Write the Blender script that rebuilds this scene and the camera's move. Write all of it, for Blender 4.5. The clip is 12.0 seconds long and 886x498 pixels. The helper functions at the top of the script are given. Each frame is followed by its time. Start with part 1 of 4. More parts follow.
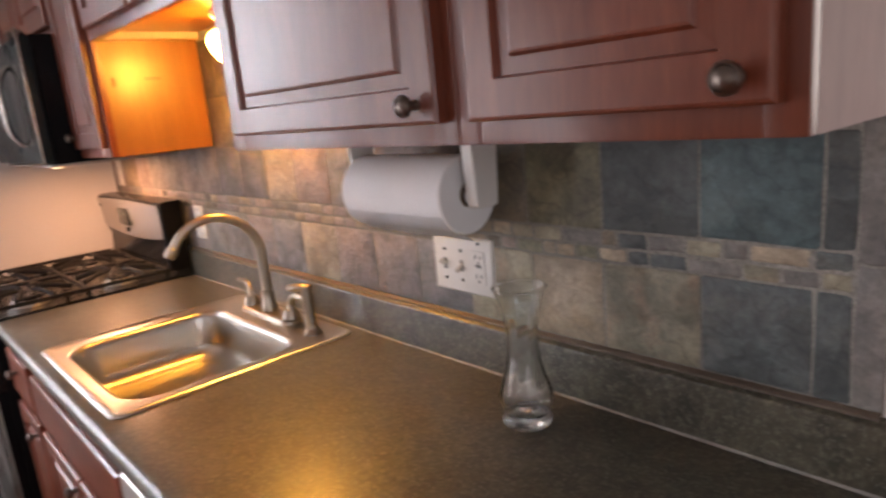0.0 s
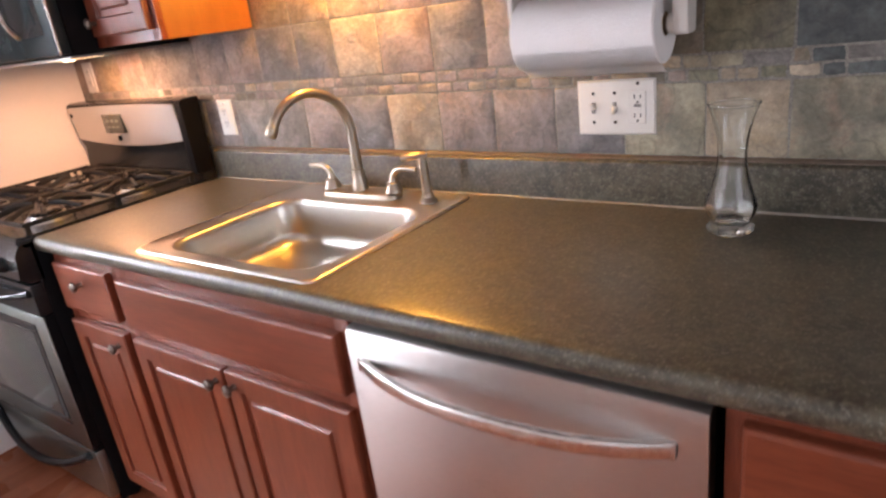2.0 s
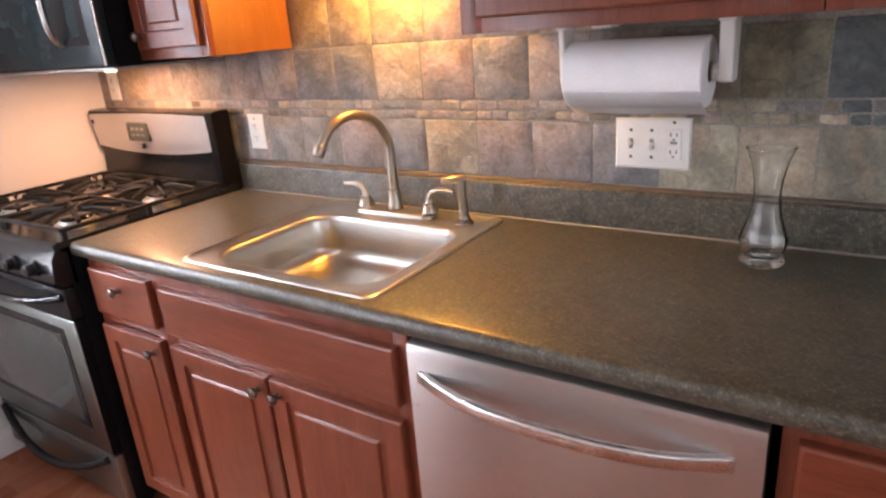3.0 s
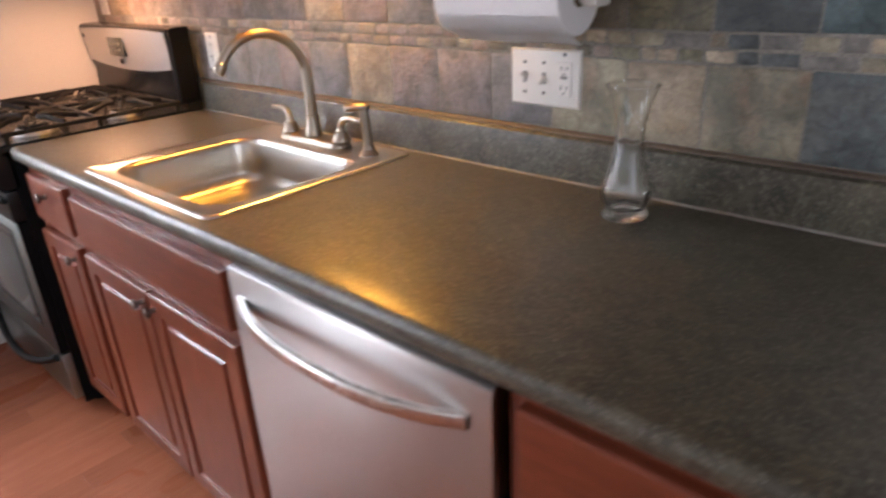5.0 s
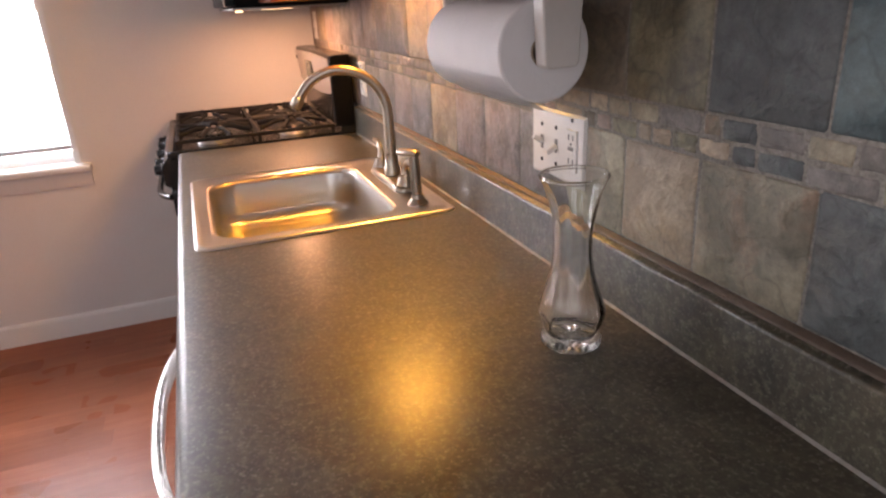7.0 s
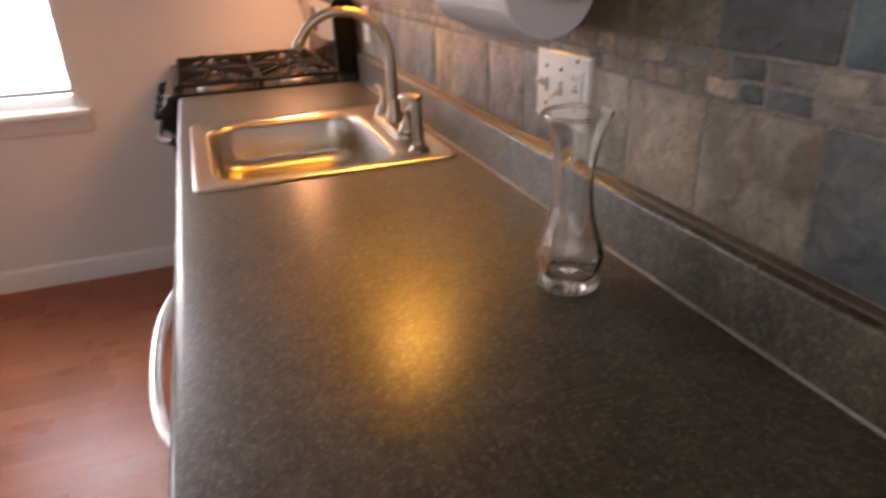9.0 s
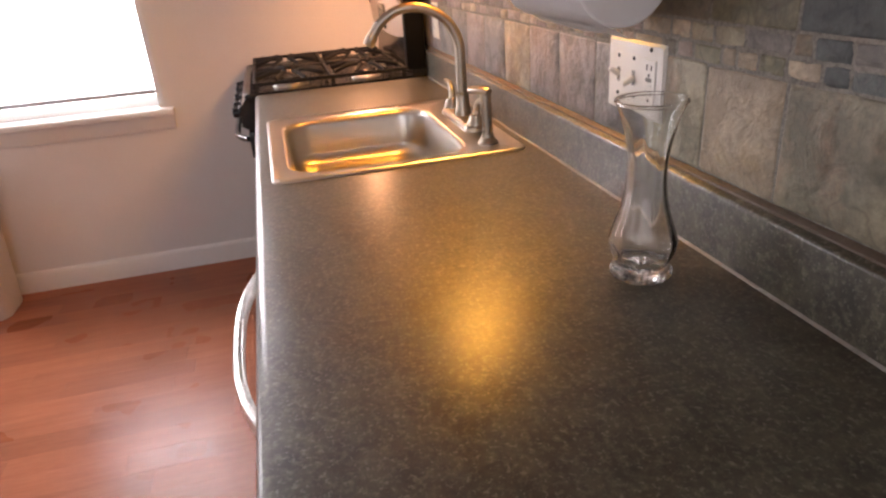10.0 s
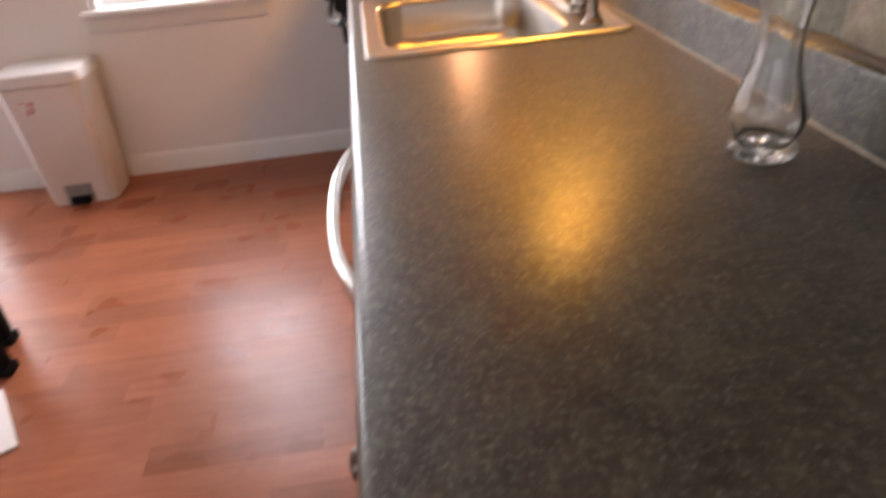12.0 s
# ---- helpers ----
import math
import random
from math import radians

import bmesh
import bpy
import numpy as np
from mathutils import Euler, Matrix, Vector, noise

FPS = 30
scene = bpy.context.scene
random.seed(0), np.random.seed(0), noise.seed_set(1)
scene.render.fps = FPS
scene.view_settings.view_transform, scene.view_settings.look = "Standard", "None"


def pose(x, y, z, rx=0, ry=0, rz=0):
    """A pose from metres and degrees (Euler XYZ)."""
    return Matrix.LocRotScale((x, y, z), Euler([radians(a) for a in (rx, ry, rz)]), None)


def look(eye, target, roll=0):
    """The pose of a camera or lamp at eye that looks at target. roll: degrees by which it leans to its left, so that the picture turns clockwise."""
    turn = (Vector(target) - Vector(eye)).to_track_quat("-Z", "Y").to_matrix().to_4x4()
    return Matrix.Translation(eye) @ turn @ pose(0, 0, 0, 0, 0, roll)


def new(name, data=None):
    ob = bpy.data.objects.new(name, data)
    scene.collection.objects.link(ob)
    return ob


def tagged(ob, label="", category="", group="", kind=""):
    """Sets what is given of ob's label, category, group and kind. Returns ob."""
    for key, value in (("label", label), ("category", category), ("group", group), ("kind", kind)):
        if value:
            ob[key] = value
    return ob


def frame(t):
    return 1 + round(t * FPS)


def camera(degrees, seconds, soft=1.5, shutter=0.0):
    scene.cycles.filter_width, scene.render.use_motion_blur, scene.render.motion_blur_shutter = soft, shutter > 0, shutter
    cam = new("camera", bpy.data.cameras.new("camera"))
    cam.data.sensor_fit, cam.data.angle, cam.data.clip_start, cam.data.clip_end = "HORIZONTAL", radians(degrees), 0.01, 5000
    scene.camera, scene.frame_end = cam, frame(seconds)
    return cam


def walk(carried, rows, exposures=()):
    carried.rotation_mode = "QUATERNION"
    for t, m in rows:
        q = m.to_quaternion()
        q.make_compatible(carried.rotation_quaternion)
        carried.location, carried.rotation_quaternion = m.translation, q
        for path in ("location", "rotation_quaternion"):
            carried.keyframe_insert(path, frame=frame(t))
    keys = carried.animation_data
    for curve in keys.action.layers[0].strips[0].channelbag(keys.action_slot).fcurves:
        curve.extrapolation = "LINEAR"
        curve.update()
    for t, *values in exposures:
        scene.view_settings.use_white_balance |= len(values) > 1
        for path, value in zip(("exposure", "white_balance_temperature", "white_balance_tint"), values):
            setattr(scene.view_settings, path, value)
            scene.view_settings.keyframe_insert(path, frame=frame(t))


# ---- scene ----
cam = camera(68.6, 12.0, 2.3, 0.5)
PATH = [
    (0, (2.547, -0.861, 1.434), (1.088, 0.435, 0.996), -5.4),
    (0.5, (2.521, -0.947, 1.451), (0.969, 0.244, 1.032), -5.9),
    (1, (2.414, -1.020, 1.404), (0.896, 0.217, 1.007), -7.1),
    (1.5, (2.243, -1.089, 1.353), (0.839, 0.232, 0.818), -7.2),
    (2, (2.146, -1.316, 1.355), (1.003, 0.173, 0.663), -7.6),
    (2.5, (2.078, -1.444, 1.398), (0.986, 0.115, 0.780), -5.0),
    (2.7, (2.055, -1.456, 1.410), (0.962, 0.095, 0.776), -4.8),
    (4.5, (2.192, -1.320, 1.372), (1.237, 0.263, 0.619), -1.8),
    (5, (2.391, -1.132, 1.338), (1.137, 0.201, 0.535), -2.9),
    (5.2, (2.418, -1.048, 1.338), (1.198, 0.358, 0.613), -2.5),
    (5.5, (2.432, -0.922, 1.330), (1.187, 0.403, 0.500), -5.2),
    (6, (2.461, -0.691, 1.336), (1.012, 0.440, 0.551), -1.6),
    (6.5, (2.530, -0.590, 1.335), (0.846, 0.174, 0.575), 0.2),
    (7, (2.559, -0.544, 1.351), (0.802, 0.087, 0.633), -3.1),
    (8.8, (2.567, -0.531, 1.334), (0.849, 0.113, 0.538), -3.7),
    (9, (2.563, -0.541, 1.323), (0.847, 0.061, 0.491), -2.1),
    (9.5, (2.549, -0.555, 1.301), (0.820, -0.173, 0.372), -3.5),
    (10, (2.579, -0.557, 1.319), (0.808, -0.143, 0.489), -4.2),
    (10.5, (2.575, -0.552, 1.316), (0.805, -0.127, 0.488), -3.6),
    (11, (2.565, -0.549, 1.322), (0.788, -0.095, 0.525), -3.6),
    (11.5, (2.566, -0.548, 1.308), (0.808, -0.171, 0.432), -4.4),
    (12, (2.578, -0.582, 1.266), (0.885, -0.450, 0.209), -5.5),
]
walk(cam, [(t, look(eye, target, roll)) for t, eye, target, roll in PATH],
     ((0.0, -0.57, 6650, 13), (0.5, -0.66, 6700, 13), (1.0, -0.74, 7000, 16), (1.5, -0.72, 7100, 18), (2.0, -0.05, 6300, 12), (2.5, -0.06, 6200, 11), (4.5, -0.22, 6000, 9), (5.0, -0.33, 6100, 9), (5.5, -0.52, 6350, 11), (6.0, -0.50, 6500, 13), (6.5, -0.46, 6600, 14), (7.0, -0.40, 6600, 14), (9.0, -0.70, 6900, 16), (9.5, -0.42, 6900, 16), (11.5, -0.34, 6900, 15), (12.0, -0.31, 6700, 12)))

# ---- world, sun, large lights ----
world = bpy.data.worlds.new("sky")
scene.world = world
world.use_nodes = True
wn = world.node_tree
sky = wn.nodes.new("ShaderNodeTexSky")
sky.sky_type, sky.sun_disc = "NISHITA", False
sky.sun_elevation, sky.sun_rotation = radians(40), radians(200)
wn.links.new(sky.outputs[0], wn.nodes["Background"].inputs[0])
wn.nodes["Background"].inputs[1].default_value = 0.08


def area_lamp(name, where, target, w, h, watts, colour):
    d = bpy.data.lights.new(name, "AREA")
    d.shape, d.size, d.size_y, d.energy, d.color = "RECTANGLE", w, h, watts, colour
    ob = new(name, d)
    ob.matrix_world = look(where, target)
    return ob


DAY = (0.95, 0.955, 1.04)
area_lamp("window_daylight", (-0.66, -1.405, 1.49), (2, -1.405, 1.49), 0.80, 1.40, 86, DAY)
area_lamp("patio_daylight", (-0.62, -3.05, 1.04), (2, -3.05, 1.04), 0.90, 1.94, 55, DAY)
# Fill lamp added to light the passage floor; no known window stands there.
area_lamp("far_room_daylight", (3.3, 2.96, 1.5), (3.3, 0, 1.5), 1.1, 1.2, 20, (1.0, 0.89, 0.84))
# Fill lamp added from the east to brighten tiles, towel and west wall.
area_lamp("east_daylight", (4.62, -1.75, 1.45), (0, -1.2, 1.2), 1.5, 1.2, 20, DAY)
# Fill lamp added from the south to lift the right-hand tiles and fronts.
area_lamp("south_daylight", (3.15, -5.12, 1.47), (2.6, 0, 1.3), 1.4, 1.1, 10, DAY)
area_lamp("hood_lamp", (-0.10, -0.20, 1.338), (-0.10, -0.20, 0.0), 0.16, 0.06, 7.0, (1.0, 0.46, 0.22))
scene.view_settings.exposure = 0.0


# ---- materials ----
def nodes_of(name):
    m = bpy.data.materials.new(name)
    m.use_nodes = True
    return m, m.node_tree, m.node_tree.nodes["Principled BSDF"]


def rgb(c):
    return (c[0], c[1], c[2], 1.0)


def place(nt, stretch=(1, 1, 1), shuffle=True):
    """Object coordinates, stretched, and shuffled from object to object."""
    tc = nt.nodes.new("ShaderNodeTexCoord")
    mp = nt.nodes.new("ShaderNodeMapping")
    mp.inputs["Scale"].default_value = stretch
    nt.links.new(tc.outputs["Object"], mp.inputs["Vector"])
    if not shuffle:
        return mp.outputs[0]
    oi = nt.nodes.new("ShaderNodeObjectInfo")
    mul = nt.nodes.new("ShaderNodeMath")
    mul.operation = "MULTIPLY"
    mul.inputs[1].default_value = 37.0
    add = nt.nodes.new("ShaderNodeVectorMath")
    nt.links.new(oi.outputs["Random"], mul.inputs[0])
    nt.links.new(mp.outputs[0], add.inputs[0])
    nt.links.new(mul.outputs[0], add.inputs[1])
    return add.outputs[0]


def noise_tex(nt, vec, scale, detail=4.0, rough=0.55, lo=0.3, hi=0.7):
    n = nt.nodes.new("ShaderNodeTexNoise")
    n.inputs["Scale"].default_value, n.inputs["Detail"].default_value, n.inputs["Roughness"].default_value = scale, detail, rough
    nt.links.new(vec, n.inputs["Vector"])
    r = nt.nodes.new("ShaderNodeMapRange")
    r.inputs["From Min"].default_value, r.inputs["From Max"].default_value = lo, hi
    nt.links.new(n.outputs["Fac"], r.inputs["Value"])
    return r.outputs[0]


def mixed(nt, fac, a, b, mode="MIX"):
    m = nt.nodes.new("ShaderNodeMix")
    m.data_type, m.blend_type = "RGBA", mode
    for sock, v in ((m.inputs[0], fac), (m.inputs[6], a), (m.inputs[7], b)):
        if isinstance(v, (int, float)):
            sock.default_value = v
        elif isinstance(v, tuple):
            sock.default_value = rgb(v)
        else:
            nt.links.new(v, sock)
    return m.outputs[2]


def ranged(nt, fac, lo, hi):
    r = nt.nodes.new("ShaderNodeMapRange")
    r.inputs["To Min"].default_value, r.inputs["To Max"].default_value = lo, hi
    nt.links.new(fac, r.inputs["Value"])
    return r.outputs[0]


def bumped(nt, bsdf, height, strength, distance, below=None):
    b = nt.nodes.new("ShaderNodeBump")
    b.inputs["Strength"].default_value, b.inputs["Distance"].default_value = strength, distance
    nt.links.new(height, b.inputs["Height"])
    if below is not None:
        nt.links.new(below, b.inputs["Normal"])
    nt.links.new(b.outputs[0], bsdf.inputs["Normal"])
    return b.outputs[0]


def surface(name, c1, c2, big=3.0, fine=60.0, rough=(0.4, 0.55), metal=0.0, bump=0.1, depth=0.002, stretch=(1, 1, 1), tone=0.12, coat=0.0, shuffle=True):
    """A plain surface: two colours in clouds, a finer tone over them, uneven gloss, light relief."""
    m, nt, b = nodes_of(name)
    v = place(nt, stretch, shuffle)
    cloud, grain = noise_tex(nt, v, big), noise_tex(nt, v, fine, 3.0)
    col = mixed(nt, cloud, c1, c2)
    col = mixed(nt, tone, col, mixed(nt, grain, (0.0, 0.0, 0.0), (1.0, 1.0, 1.0)), "OVERLAY")
    nt.links.new(col, b.inputs["Base Color"])
    nt.links.new(ranged(nt, cloud, *rough), b.inputs["Roughness"])
    b.inputs["Metallic"].default_value = metal
    b.inputs["Coat Weight"].default_value = coat
    b.inputs["Coat Roughness"].default_value = 0.12
    if bump:
        bumped(nt, b, grain, bump, depth)
    return m


def slate(name, base, alt, stain, amount=0.5):
    """Cleft slate: clouds of two colours, rust stains, dark split lines, flaked relief."""
    base, alt, stain = (tuple(k * c for k, c in zip((1.22, 1.30, 1.33), col)) for col in (base, alt, stain))
    m, nt, b = nodes_of(name)
    v = place(nt)
    warp = nt.nodes.new("ShaderNodeTexNoise")
    warp.inputs["Scale"].default_value, warp.inputs["Detail"].default_value = 11.0, 4.0
    nt.links.new(v, warp.inputs["Vector"])
    push = nt.nodes.new("ShaderNodeVectorMath")
    push.operation = "MULTIPLY_ADD"
    push.inputs[1].default_value = (0.07, 0.07, 0.07)
    nt.links.new(warp.outputs["Color"], push.inputs[0])
    nt.links.new(v, push.inputs[2])
    bent = push.outputs[0]
    cloud, fine = noise_tex(nt, bent, 10.0, 9.0, 0.66, 0.38, 0.62), noise_tex(nt, v, 95.0, 6.0, 0.68)
    ledge = noise_tex(nt, bent, 15.0, 5.0, 0.55, 0.40, 0.60)
    rust = noise_tex(nt, bent, 7.0, 8.0, 0.7, 0.52, 0.68)
    pale = noise_tex(nt, bent, 17.0, 7.0, 0.7, 0.55, 0.72)
    crack = noise_tex(nt, bent, 8.0, 2.0, 0.5, 0.485, 0.515)
    line = nt.nodes.new("ShaderNodeMath")
    line.operation = "PINGPONG"
    line.inputs[1].default_value = 0.5
    nt.links.new(crack, line.inputs[0])
    col = mixed(nt, cloud, base, alt)
    k = nt.nodes.new("ShaderNodeMath")
    k.operation = "MULTIPLY"
    k.inputs[1].default_value = amount
    nt.links.new(rust, k.inputs[0])
    col = mixed(nt, k.outputs[0], col, stain)
    col = mixed(nt, ranged(nt, pale, 0.0, 0.35), col, tuple(min(0.5, 1.5 * c + 0.02) for c in base))
    col = mixed(nt, 0.34, col, mixed(nt, fine, (0.10, 0.10, 0.10), (0.90, 0.90, 0.90)), "OVERLAY")
    col = mixed(nt, 0.34, col, mixed(nt, ledge, (0.22, 0.22, 0.22), (0.78, 0.78, 0.78)), "OVERLAY")
    col = mixed(nt, ranged(nt, line.outputs[0], 0.0, 0.75), col, tuple(0.45 * c for c in alt))
    oi = nt.nodes.new("ShaderNodeObjectInfo")
    hs = nt.nodes.new("ShaderNodeHueSaturation")
    nt.links.new(ranged(nt, oi.outputs["Random"], 0.86, 1.12), hs.inputs["Value"])
    nt.links.new(col, hs.inputs["Color"])
    nt.links.new(hs.outputs[0], b.inputs["Base Color"])
    nt.links.new(ranged(nt, fine, 0.48, 0.70), b.inputs["Roughness"])
    n1 = bumped(nt, b, ledge, 0.60, 0.0045)
    bumped(nt, b, fine, 0.20, 0.0014, n1)
    return m


def laminate_top(name):
    """Dark mottled worktop laminate with pale flecks."""
    m, nt, b = nodes_of(name)
    v = place(nt, (1, 1, 1), False)
    mott, mid = noise_tex(nt, v, 24.0, 8.0, 0.68, 0.37, 0.63), noise_tex(nt, v, 105.0, 5.0, 0.68, 0.50, 0.68)
    fleck = noise_tex(nt, v, 190.0, 3.0, 0.6, 0.57, 0.68)
    pit = noise_tex(nt, v, 85.0, 4.0, 0.65, 0.52, 0.66)
    broad = noise_tex(nt, v, 4.0, 3.0)
    col = mixed(nt, mott, (0.027, 0.0250, 0.0160), (0.086, 0.0760, 0.0490))
    col = mixed(nt, ranged(nt, mid, 0.0, 0.58), col, (0.205, 0.188, 0.136))
    col = mixed(nt, ranged(nt, pit, 0.0, 0.55), col, (0.018, 0.0170, 0.0125))
    col = mixed(nt, ranged(nt, fleck, 0.0, 0.42), col, (0.31, 0.295, 0.255))
    nt.links.new(col, b.inputs["Base Color"])
    r = mixed(nt, 0.5, broad, mott)
    nt.links.new(ranged(nt, r, 0.46, 0.58), b.inputs["Roughness"])
    b.inputs["Specular IOR Level"].default_value = 0.34
    b.inputs["Coat Weight"].default_value, b.inputs["Coat Roughness"].default_value = 0.74, 0.285
    bumped(nt, b, mid, 0.12, 0.0006)
    return m


def wood(name, c1, c2, stretch, rough, coat, bump=0.06, tone=0.25, hue=0.0):
    """Stained wood: long streaks of grain, pores, and a coat of lacquer."""
    m, nt, b = nodes_of(name)
    v = place(nt, stretch)
    streak, pore = noise_tex(nt, v, 5.0, 6.0, 0.6), noise_tex(nt, v, 38.0, 3.0, 0.6)
    plain = place(nt)
    cloud = noise_tex(nt, plain, 3.5, 2.0)
    col = mixed(nt, streak, c1, c2)
    col = mixed(nt, tone, col, mixed(nt, pore, (0.1, 0.1, 0.1), (0.9, 0.9, 0.9)), "OVERLAY")
    col = mixed(nt, 0.18, col, mixed(nt, cloud, (0.2, 0.2, 0.2), (0.8, 0.8, 0.8)), "OVERLAY")
    oi = nt.nodes.new("ShaderNodeObjectInfo")
    hs = nt.nodes.new("ShaderNodeHueSaturation")
    nt.links.new(ranged(nt, oi.outputs["Random"], 1.0 - hue, 1.0 + hue), hs.inputs["Value"])
    nt.links.new(col, hs.inputs["Color"])
    nt.links.new(hs.outputs[0], b.inputs["Base Color"])
    nt.links.new(ranged(nt, cloud, *rough), b.inputs["Roughness"])
    b.inputs["Coat Weight"].default_value, b.inputs["Coat Roughness"].default_value = coat, 0.18
    bumped(nt, b, pore, bump, 0.0008)
    return m


def brushed(name, colour, rough, stretch, bump=0.05):
    """Brushed metal: fine streaks along one way."""
    m, nt, b = nodes_of(name)
    v = place(nt, stretch, False)
    streak, cloud = noise_tex(nt, v, 30.0, 3.0), noise_tex(nt, place(nt, (1, 1, 1), False), 6.0, 3.0)
    nt.links.new(mixed(nt, streak, tuple(c * 0.86 for c in colour), colour), b.inputs["Base Color"])
    b.inputs["Metallic"].default_value = 1.0
    nt.links.new(ranged(nt, mixed(nt, 0.5, streak, cloud), *rough), b.inputs["Roughness"])
    if bump:
        bumped(nt, b, streak, bump, 0.0004)
    return m


def glowing(name, colour, strength):
    m, nt, b = nodes_of(name)
    b.inputs["Base Color"].default_value = rgb(colour)
    b.inputs["Emission Color"].default_value = rgb(colour)
    b.inputs["Emission Strength"].default_value = strength
    return m


def clear_glass(name, tint, rough=0.0):
    m, nt, b = nodes_of(name)
    b.inputs["Base Color"].default_value = rgb(tint)
    b.inputs["Roughness"].default_value = rough
    b.inputs["Transmission Weight"].default_value = 1.0
    b.inputs["IOR"].default_value = 1.46
    return m


PAINT = surface("greige_wall_paint", (0.735, 0.715, 0.69), (0.775, 0.755, 0.73), 1.2, 140, (0.6, 0.75), bump=0.12, depth=0.0012, tone=0.05)
CEILING = surface("ceiling_paint", (0.74, 0.73, 0.70), (0.78, 0.77, 0.74), 1.0, 90, (0.8, 0.9), bump=0.15, tone=0.05)
TRIM = surface("white_trim_paint", (0.76, 0.75, 0.72), (0.80, 0.79, 0.77), 2.0, 80, (0.35, 0.5), bump=0.05, tone=0.05)
GROUT = surface("tan_grout", (0.165, 0.157, 0.138), (0.30, 0.284, 0.252), 3.5, 180, (0.85, 0.95), bump=0.5, depth=0.002, tone=0.3)
CHERRY = wood("cherry_cabinet_wood", (0.134, 0.030, 0.0125), (0.186, 0.046, 0.0200), (7, 7, 0.7), (0.36, 0.46), 0.62, tone=0.16, hue=0.06)
CHERRY_H = wood("cherry_cabinet_wood_across", (0.134, 0.030, 0.0125), (0.186, 0.046, 0.0200), (0.7, 7, 7), (0.36, 0.46), 0.62, tone=0.16, hue=0.06)
for w in (CHERRY, CHERRY_H):
    w.node_tree.nodes["Principled BSDF"].inputs["Specular IOR Level"].default_value = 0.25
    w.node_tree.nodes["Principled BSDF"].inputs["Coat Weight"].default_value = 0.65
    w.node_tree.nodes["Principled BSDF"].inputs["Coat Roughness"].default_value = 0.27
HONEY = wood("honey_maple_side", (0.215, 0.080, 0.0175), (0.255, 0.101, 0.0245), (6, 6, 0.8), (0.30, 0.38), 0.20, tone=0.06)
PALE = wood("pale_laminate_side", (0.47, 0.365, 0.335), (0.53, 0.415, 0.38), (6, 6, 0.8), (0.58, 0.7), 0.0, tone=0.06)
PALE.node_tree.nodes["Principled BSDF"].inputs["Specular IOR Level"].default_value = 0.15
FLOOR_WOOD = wood("red_laminate_floor", (0.270, 0.088, 0.043), (0.335, 0.120, 0.063), (9, 0.7, 9), (0.26, 0.35), 0.0, bump=0.03, tone=0.11, hue=0.15)
FLOOR_WOOD.node_tree.nodes["Principled BSDF"].inputs["Specular IOR Level"].default_value = 0.14
SUBFLOOR = surface("subfloor", (0.06, 0.03, 0.02), (0.09, 0.045, 0.03), 4, 50, (0.8, 0.9))
TOP = laminate_top("dark_mottled_laminate")
RAWEDGE = surface("raw_particle_edge", (0.50, 0.34, 0.20), (0.60, 0.43, 0.27), 30, 200, (0.7, 0.85), bump=0.3, tone=0.3)
SEALANT = surface("brown_sealant", (0.085, 0.062, 0.045), (0.13, 0.098, 0.072), 14, 120, (0.5, 0.65), bump=0.2)
STAIN = surface("brown_stain", (0.13, 0.048, 0.011), (0.17, 0.064, 0.015), 20, 90, (0.4, 0.5), bump=0)
CAULK = surface("pale_caulk", (0.22, 0.207, 0.185), (0.30, 0.285, 0.255), 20, 100, (0.5, 0.65))


def spread(m, amount, way):
    """Stretch a metal's gloss one way, across its brushing."""
    nt = m.node_tree
    c = nt.nodes.new("ShaderNodeCombineXYZ")
    for axis, k in zip(("X", "Y", "Z"), way):
        c.inputs[axis].default_value = k
    nt.nodes["Principled BSDF"].inputs["Anisotropic"].default_value = amount
    nt.links.new(c.outputs[0], nt.nodes["Principled BSDF"].inputs["Tangent"])


SINK_STEEL = brushed("satin_sink_steel", (0.58, 0.555, 0.505), (0.27, 0.35), (2, 60, 60), 0.0)
spread(SINK_STEEL, 0.5, (0.15, 1.0, 0.1))
BRIGHT = brushed("bright_handle_steel", (0.78, 0.77, 0.75), (0.24, 0.32), (2, 60, 60), 0.02)
STEEL = brushed("brushed_stainless", (0.56, 0.54, 0.50), (0.20, 0.29), (60, 2, 60), 0.03)
FASCIA = brushed("fascia_stainless", (0.66, 0.64, 0.62), (0.40, 0.50), (2, 60, 60), 0.03)
STEEL_V = brushed("appliance_stainless", (0.60, 0.585, 0.57), (0.26, 0.36), (2, 60, 60))
spread(STEEL_V, 0.75, (0.05, 0.1, 1.0))
KNOB = brushed("dark_nickel", (0.15, 0.121, 0.103), (0.28, 0.38), (20, 20, 20), 0.02)
NICKEL = brushed("brushed_nickel", (0.44, 0.39, 0.32), (0.27, 0.36), (20, 20, 20), 0.0)
BLACK = surface("black_enamel", (0.012, 0.013, 0.014), (0.018, 0.019, 0.020), 4, 120, (0.16, 0.26), bump=0.03, tone=0.1)
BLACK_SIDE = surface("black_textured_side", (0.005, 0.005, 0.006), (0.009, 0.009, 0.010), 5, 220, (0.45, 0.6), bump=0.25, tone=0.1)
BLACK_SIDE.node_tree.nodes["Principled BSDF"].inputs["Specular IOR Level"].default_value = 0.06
OVENSTEEL = brushed("dark_oven_steel", (0.30, 0.335, 0.325), (0.30, 0.40), (2, 60, 60))
BLACK.node_tree.nodes["Principled BSDF"].inputs["Specular IOR Level"].default_value = 0.3
IRON = surface("cast_iron", (0.012, 0.012, 0.013), (0.022, 0.022, 0.022), 20, 160, (0.5, 0.7), bump=0.3, tone=0.2)
